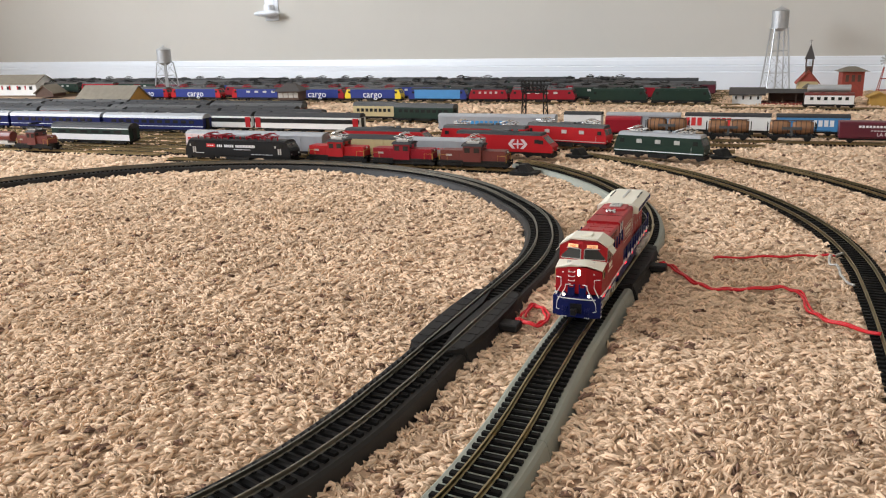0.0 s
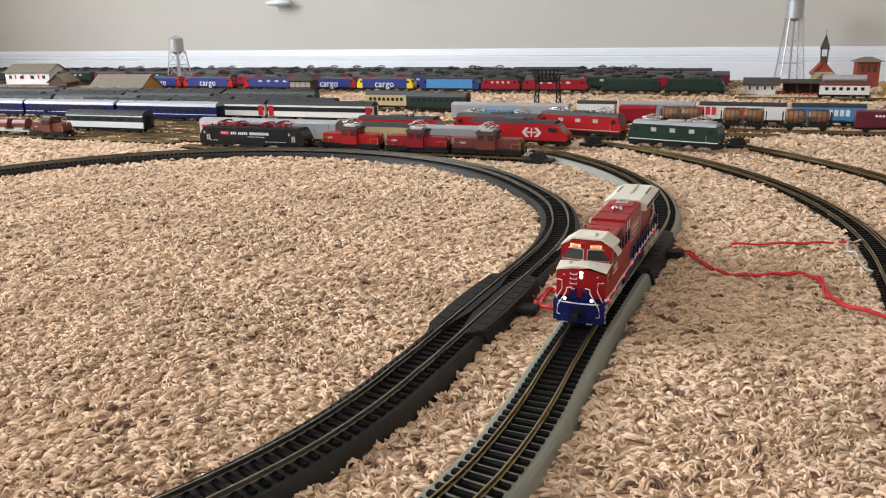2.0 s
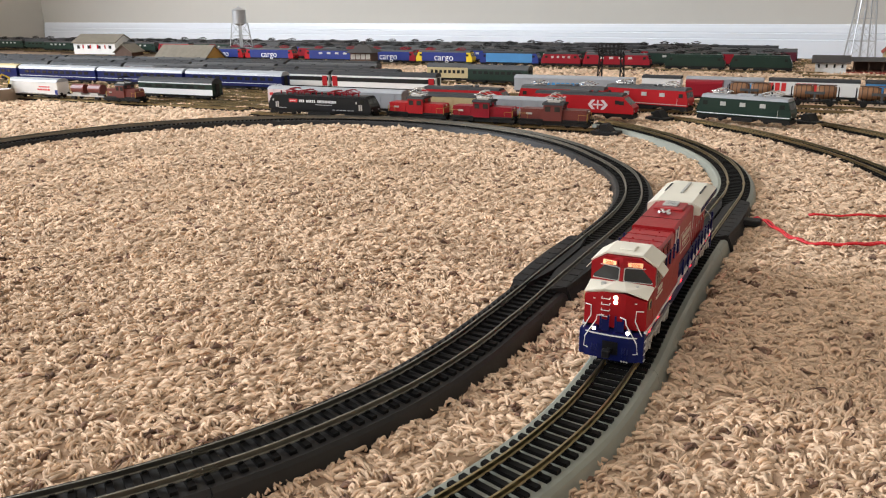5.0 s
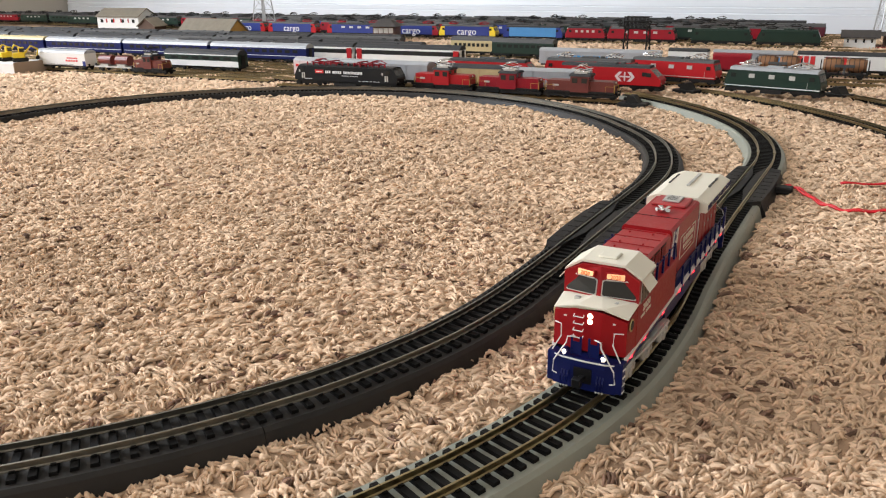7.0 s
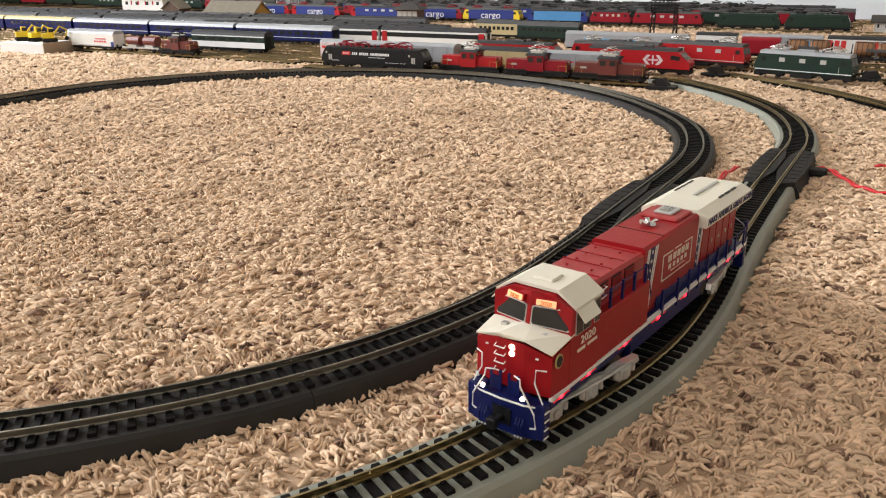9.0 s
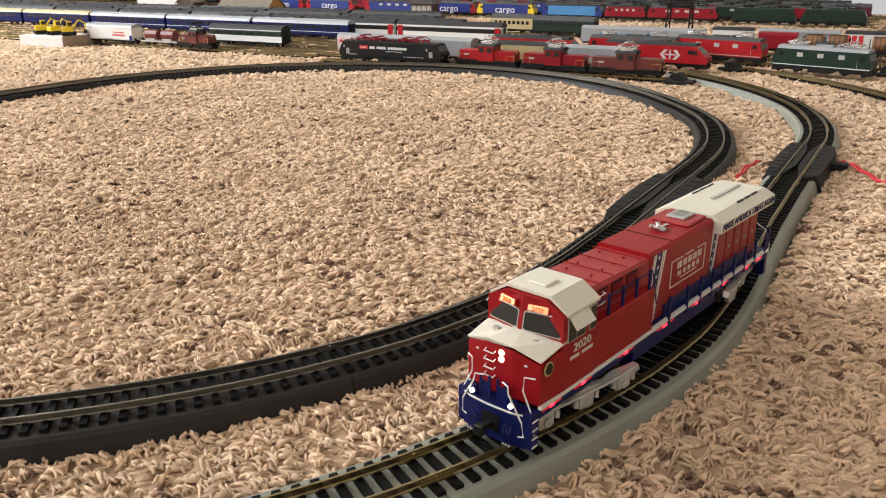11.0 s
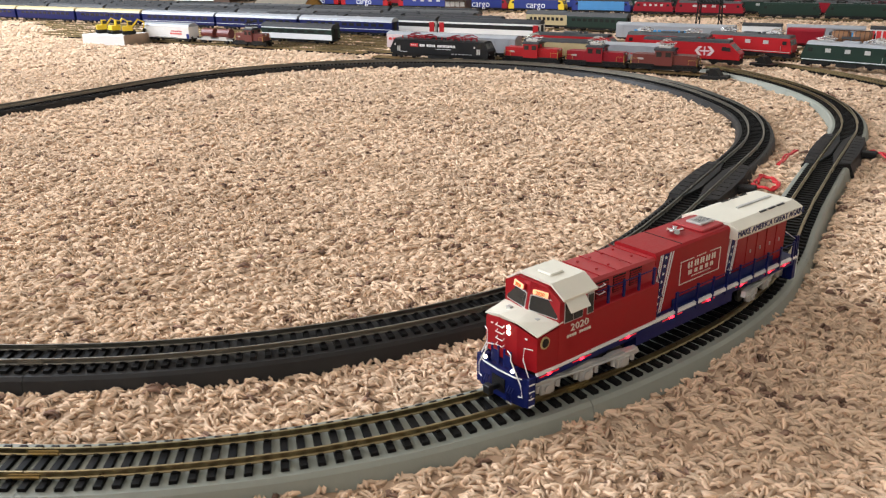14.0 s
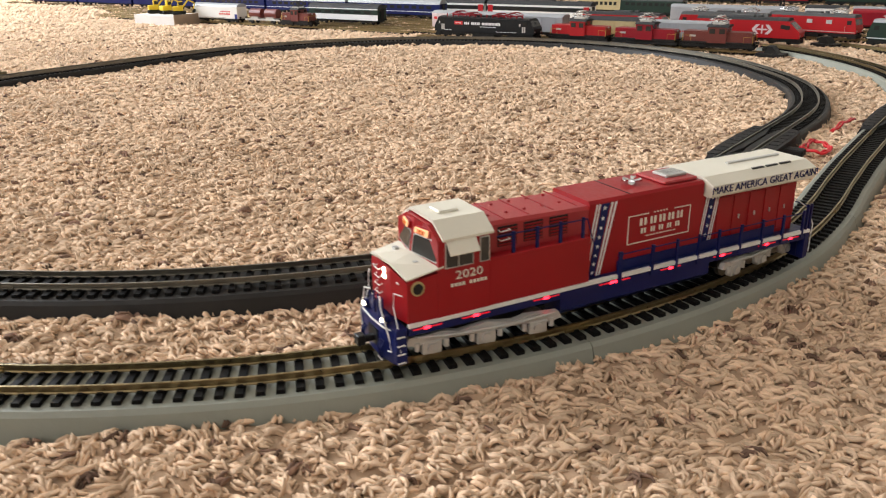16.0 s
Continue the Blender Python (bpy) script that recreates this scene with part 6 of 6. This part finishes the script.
def water_tower(u, v, h, r, spread, tank_h, label, rel=0):
    p = room(u, v)
    t = thing("water_tower", (p.x, p.y, 0.0), yaw_of(rel), label, "water tower", "water towers")
    z0 = h - tank_h - r * 0.55
    feet = [(spread * sx, spread * sy) for sx, sy in ((-1, -1), (1, -1), (1, 1), (-1, 1))]
    tops = [(r * 0.8 * sx, r * 0.8 * sy) for sx, sy in ((-1, -1), (1, -1), (1, 1), (-1, 1))]
    at = lambda i, f: (feet[i][0] + (tops[i][0] - feet[i][0]) * f, feet[i][1] + (tops[i][1] - feet[i][1]) * f, z0 * f)
    for i in range(4):
        part("leg", tube(bmesh.new(), [at(i, 0), at(i, 1)], 0.0022, 6), "zinc", t)
        j = (i + 1) % 4
        for f in (0.33, 0.66):
            part("strut", tube(bmesh.new(), [at(i, f), at(j, f)], 0.0009, 5), "zinc", t)
        for f, g in ((0.02, 0.33), (0.33, 0.66), (0.66, 1.0)):
            part("brace", tube(bmesh.new(), [at(i, f), at(j, g)], 0.0006, 4), "zinc", t)
            part("brace", tube(bmesh.new(), [at(j, f), at(i, g)], 0.0006, 4), "zinc", t)
    part("riser", tube(bmesh.new(), [(0, 0, 0), (0, 0, z0)], 0.0030, 8), "zinc", t)
    bm = bmesh.new()
    cyl(bm, (0, 0, z0), (0, 0, z0 + tank_h), r, 24)
    part("tank", bm, "zinc", t, "ribbed silver water tank", smooth=False)
    part("tank_bottom", cyl(bmesh.new(), (0, 0, z0 - r * 0.4), (0, 0, z0), r * 0.25, 24, r), "zinc", t)
    part("balcony", cyl(bmesh.new(), (0, 0, z0 - 0.001), (0, 0, z0 + 0.001), r * 1.22, 24), "zinc", t)
    for f in (0.33, 0.66):
        part("tank_hoop", cyl(bmesh.new(), (0, 0, z0 + tank_h * f - 0.0008), (0, 0, z0 + tank_h * f + 0.0008), r * 1.02, 24), "zinc", t)
    part("tank_roof", cyl(bmesh.new(), (0, 0, z0 + tank_h), (0, 0, z0 + tank_h + r * 0.5), r * 1.12, 24, 0.001), "zinc", t)
    part("finial", ball(bmesh.new(), (0, 0, z0 + tank_h + r * 0.5), 0.003, 8), "zinc", t)


water_tower(-1.930, 2.440, 0.193, 0.025, 0.034, 0.046, "silver four-legged model water tower beside blue locomotives")
water_tower(0.148, 2.800, 0.270, 0.025, 0.036, 0.052, "tall slender silver model water tower by the wall", 15)


def church(u, v):
    p = room(u, v)
    t = thing("chapel", (p.x, p.y, 0.0), ROOM, "small chapel with red gable, open belfry and grey spire", "model house")
    part("wall", prism(bmesh.new(), [(-0.034, 0), (-0.034, 0.045), (0, 0.078), (0.034, 0.045), (0.034, 0)], -0.030, 0.060, "y"), "sand", t)
    part("gable", prism(bmesh.new(), [(-0.030, 0.048), (0, 0.077), (0.030, 0.048)], -0.0312, -0.0298, "y"), "brick", t)
    for s in (-1, 1):
        part("roof", prism(bmesh.new(), [(0, 0.082), (s * 0.041, 0.042), (s * 0.041, 0.039), (0, 0.079)], -0.036, 0.066, "y"), "brick", t)
    part("porch_roof", prism(bmesh.new(), [(-0.020, 0.030), (0, 0.044), (0.020, 0.030)], -0.046, -0.030, "y"), "thatch", t)
    part("tower", boxes((-0.012, 0.012, -0.024, 0.000, 0.060, 0.092)), "darkwood", t)
    for x in (-0.011, 0.011):
        for y in (-0.023, -0.001):
            part("belfry_post", boxes((x - 0.0018, x + 0.0018, y - 0.0018, y + 0.0018, 0.090, 0.114)), "darkwood", t)
    part("bell", cyl(bmesh.new(), (0, -0.012, 0.096), (0, -0.012, 0.108), 0.006, 12, 0.002), "print", t)
    bm = bmesh.new()
    lo = [bm.verts.new((x, y - 0.012, 0.113)) for x, y in ((-0.017, -0.017), (0.017, -0.017), (0.017, 0.017), (-0.017, 0.017))]
    top = bm.verts.new((0, -0.012, 0.158))
    for i in range(4):
        bm.faces.new((lo[i], lo[(i + 1) % 4], top))
    bm.faces.new(lo[::-1])
    part("spire", bm, "slate", t)
    part("weather_vane", tube(tube(bmesh.new(), [(0, -0.012, 0.156), (0, -0.012, 0.170)], 0.0006, 5), [(-0.006, -0.012, 0.166), (0.006, -0.012, 0.166)], 0.0006, 5), "iron", t)
    part("door", boxes((-0.007, 0.007, -0.0312, -0.0295, 0, 0.024)), "darkwood", t)


church(0.236, 2.700)
bpy.data.objects["chapel"].scale = (0.82, 0.82, 1.0)
gable_house("station_house", "white station house with dark windows under a flat grey roof", 0.066, 2.445, 0, 0.076, 0.070, 0.034, 0.010, "white", "slate", 4, over=0.010)
p = room(0.185, 2.450)
t = thing("platform_shelter", (p.x, p.y, 0.0), ROOM, "open platform shelter with a long dark roof on brown posts", "model house")
part("platform", boxes((-0.080, 0.090, -0.040, 0.040, 0, 0.006)), "brick", t)
part("roof", prism(bmesh.new(), [(-0.045, 0.034), (0, 0.043), (0.045, 0.034), (0, 0.040)], -0.075, 0.090), "slate", t)
for k in range(5):
    for y in (-0.030, 0.030):
        part("post", boxes((-0.062 + k * 0.034, -0.059 + k * 0.034, y - 0.0015, y + 0.0015, 0.005, 0.037)), "darkwood", t)
part("back_wall", boxes((-0.060, 0.075, 0.032, 0.036, 0.006, 0.034)), "darkwood", t)
coach("branch_coach", "white old-time coach with dark windows and a dark red roof", 0.262, 2.290, 0, 0.120, "white", "brown", 6, top=0.0330, crown=0.0385, win=(0.0200, 0.0280), win_w=0.5)
p = room(0.268, 2.400)
t = thing("tank_wagon", (p.x, p.y, 0.030), ROOM, "silver tank on a low brick stand", "model wagon")
part("tank", cyl(bmesh.new(), (-0.050, 0, 0.018), (0.055, 0, 0.018), 0.0095, 16), "zinc", t)
part("stand", boxes((-0.045, 0.050, -0.010, 0.010, -0.030, 0.010)), "darkwood", t)
gable_house("ochre_hut", "small ochre hut with a brown door", 0.392, 2.420, 0, 0.042, 0.040, 0.026, 0.010, "ochre", "ochre", 0, gable_front=True)
p = room(0.352, 2.680)
t = thing("freight_house", (p.x, p.y, 0.0), ROOM + 6, "tall red brick building with a wide brown roof", "model house")
part("wall", boxes((-0.040, 0.040, -0.036, 0.036, 0, 0.082)), "brick", t)
bm = bmesh.new()
lo = [bm.verts.new((x, y, 0.080)) for x, y in ((-0.056, -0.052), (0.056, -0.052), (0.056, 0.052), (-0.056, 0.052))]
hi = [bm.verts.new((x, y, 0.094)) for x, y in ((-0.014, -0.004), (0.014, -0.004), (0.014, 0.004), (-0.014, 0.004))]
for i in range(4):
    bm.faces.new((lo[i], lo[(i + 1) % 4], hi[(i + 1) % 4], hi[i]))
bm.faces.new(lo[::-1])
bm.faces.new(hi)
part("roof", bm, "thatch", t)
t.scale = (0.74, 0.74, 0.97)
for x in (-0.022, 0.0, 0.022):
    part("window", boxes((x - 0.006, x + 0.006, -0.0370, -0.0355, 0.050, 0.070)), "darkwood", t)


def windmill(u, v):
    p = room(u, v)
    t = thing("wind_pump", (p.x, p.y, 0.0), ROOM, "brown lattice wind pump with a steel fan", "wind pump")
    for sx, sy in ((-1, -1), (1, -1), (1, 1), (-1, 1)):
        part("leg", tube(bmesh.new(), [(0.022 * sx, 0.022 * sy, 0), (0.005 * sx, 0.005 * sy, 0.105)], 0.0012, 5), "brick", t)
    for f in (0.3, 0.6):
        w = 0.022 - 0.017 * f
        bm = bmesh.new()
        for a, b in (((-w, -w), (w, -w)), ((w, -w), (w, w)), ((w, w), (-w, w)), ((-w, w), (-w, -w))):
            tube(bm, [(*a, 0.105 * f), (*b, 0.105 * f)], 0.0008, 4)
        part("strut", bm, "brick", t)
    for k in range(12):
        a = k * math.tau / 12
        m = Matrix.Translation((0, -0.010, 0.112)) @ Matrix.Rotation(a, 4, "Y") @ Matrix.Rotation(0.5, 4, "Z")
        part("blade", box(bmesh.new(), -0.0025, 0.0025, -0.0004, 0.0004, 0.006, 0.020, m=m), "zinc", t)
    part("tail", boxes((-0.0006, 0.0006, 0.0, 0.022, 0.108, 0.116)), "zinc", t)


windmill(0.425, 2.560)


def gantry(x, y, yaw):
    t = thing("signal_gantry", (x, y, 0.0), yaw, "black lattice signal gantry standing over tracks", "signal gantry")
    for px in (-0.033, 0.033):
        for py in (-0.010, 0.010):
            part("post", tube(bmesh.new(), [(px * 1.12, py * 1.6, 0), (px, py, 0.098)], 0.0022, 5), "iron", t)
        for k in range(5):
            z0, z1 = k * 0.0195, (k + 1) * 0.0195
            part("post_brace", tube(bmesh.new(), [(px, -0.013, z0), (px, 0.013, z1)], 0.0014, 4), "iron", t)
            part("post_brace", tube(bmesh.new(), [(px, 0.013, z0), (px, -0.013, z1)], 0.0014, 4), "iron", t)
    for py in (-0.010, 0.010):
        for z in (0.090, 0.108):
            part("beam", tube(bmesh.new(), [(-0.038, py, z), (0.038, py, z)], 0.0020, 5), "iron", t)
        for k in range(6):
            x0 = -0.038 + k * 0.0127
            part("beam_brace", tube(bmesh.new(), [(x0, py, 0.090), (x0 + 0.0127, py, 0.108)], 0.0014, 4), "iron", t)
            part("beam_post", tube(bmesh.new(), [(x0, py, 0.090), (x0, py, 0.120)], 0.0014, 4), "iron", t)
        part("hand_rail", tube(bmesh.new(), [(-0.038, py, 0.120), (0.038, py, 0.120)], 0.0014, 4), "iron", t)
    part("walkway", boxes((-0.038, 0.038, -0.010, 0.010, 0.0885, 0.0900)), "iron", t)
    part("foot_hut", boxes((-0.018, 0.020, -0.012, 0.010, 0.0, 0.030), bevel=0.002), "iron", t)


gantry(0.224, 1.886, ROOM - 6)
bpy.data.objects["signal_gantry"].scale = (0.76, 1.0, 0.86)

# ---- on the wall ----
p = room(-1.920, NORTH)
t = thing("plug_in_night_light", (p.x, p.y, 0.0), ROOM, "white plug-in night light with an oval dish at a wall socket", "night light")
part("socket_plate", boxes((-0.036, 0.036, -0.005, 0.0, 0.282, 0.398), bevel=0.002), "trim", t)
part("socket_face", boxes((-0.017, 0.017, -0.007, -0.004, 0.350, 0.380), bevel=0.001), "trim", t)
part("light_body", boxes((-0.018, 0.018, -0.040, -0.004, 0.320, 0.350), bevel=0.005), "trim", t)
bm = ball(bmesh.new(), (0, 0, 0), 1.0, 24)
for v in bm.verts:
    v.co = Vector((v.co.x * 0.066, v.co.y * 0.034 - 0.040, 0.312 + v.co.z * 0.014))
part("dish", bm, "trim", t, "oval glossy dish", smooth=True)
bpy.context.view_layer.update()
by_wall(t)

motions()
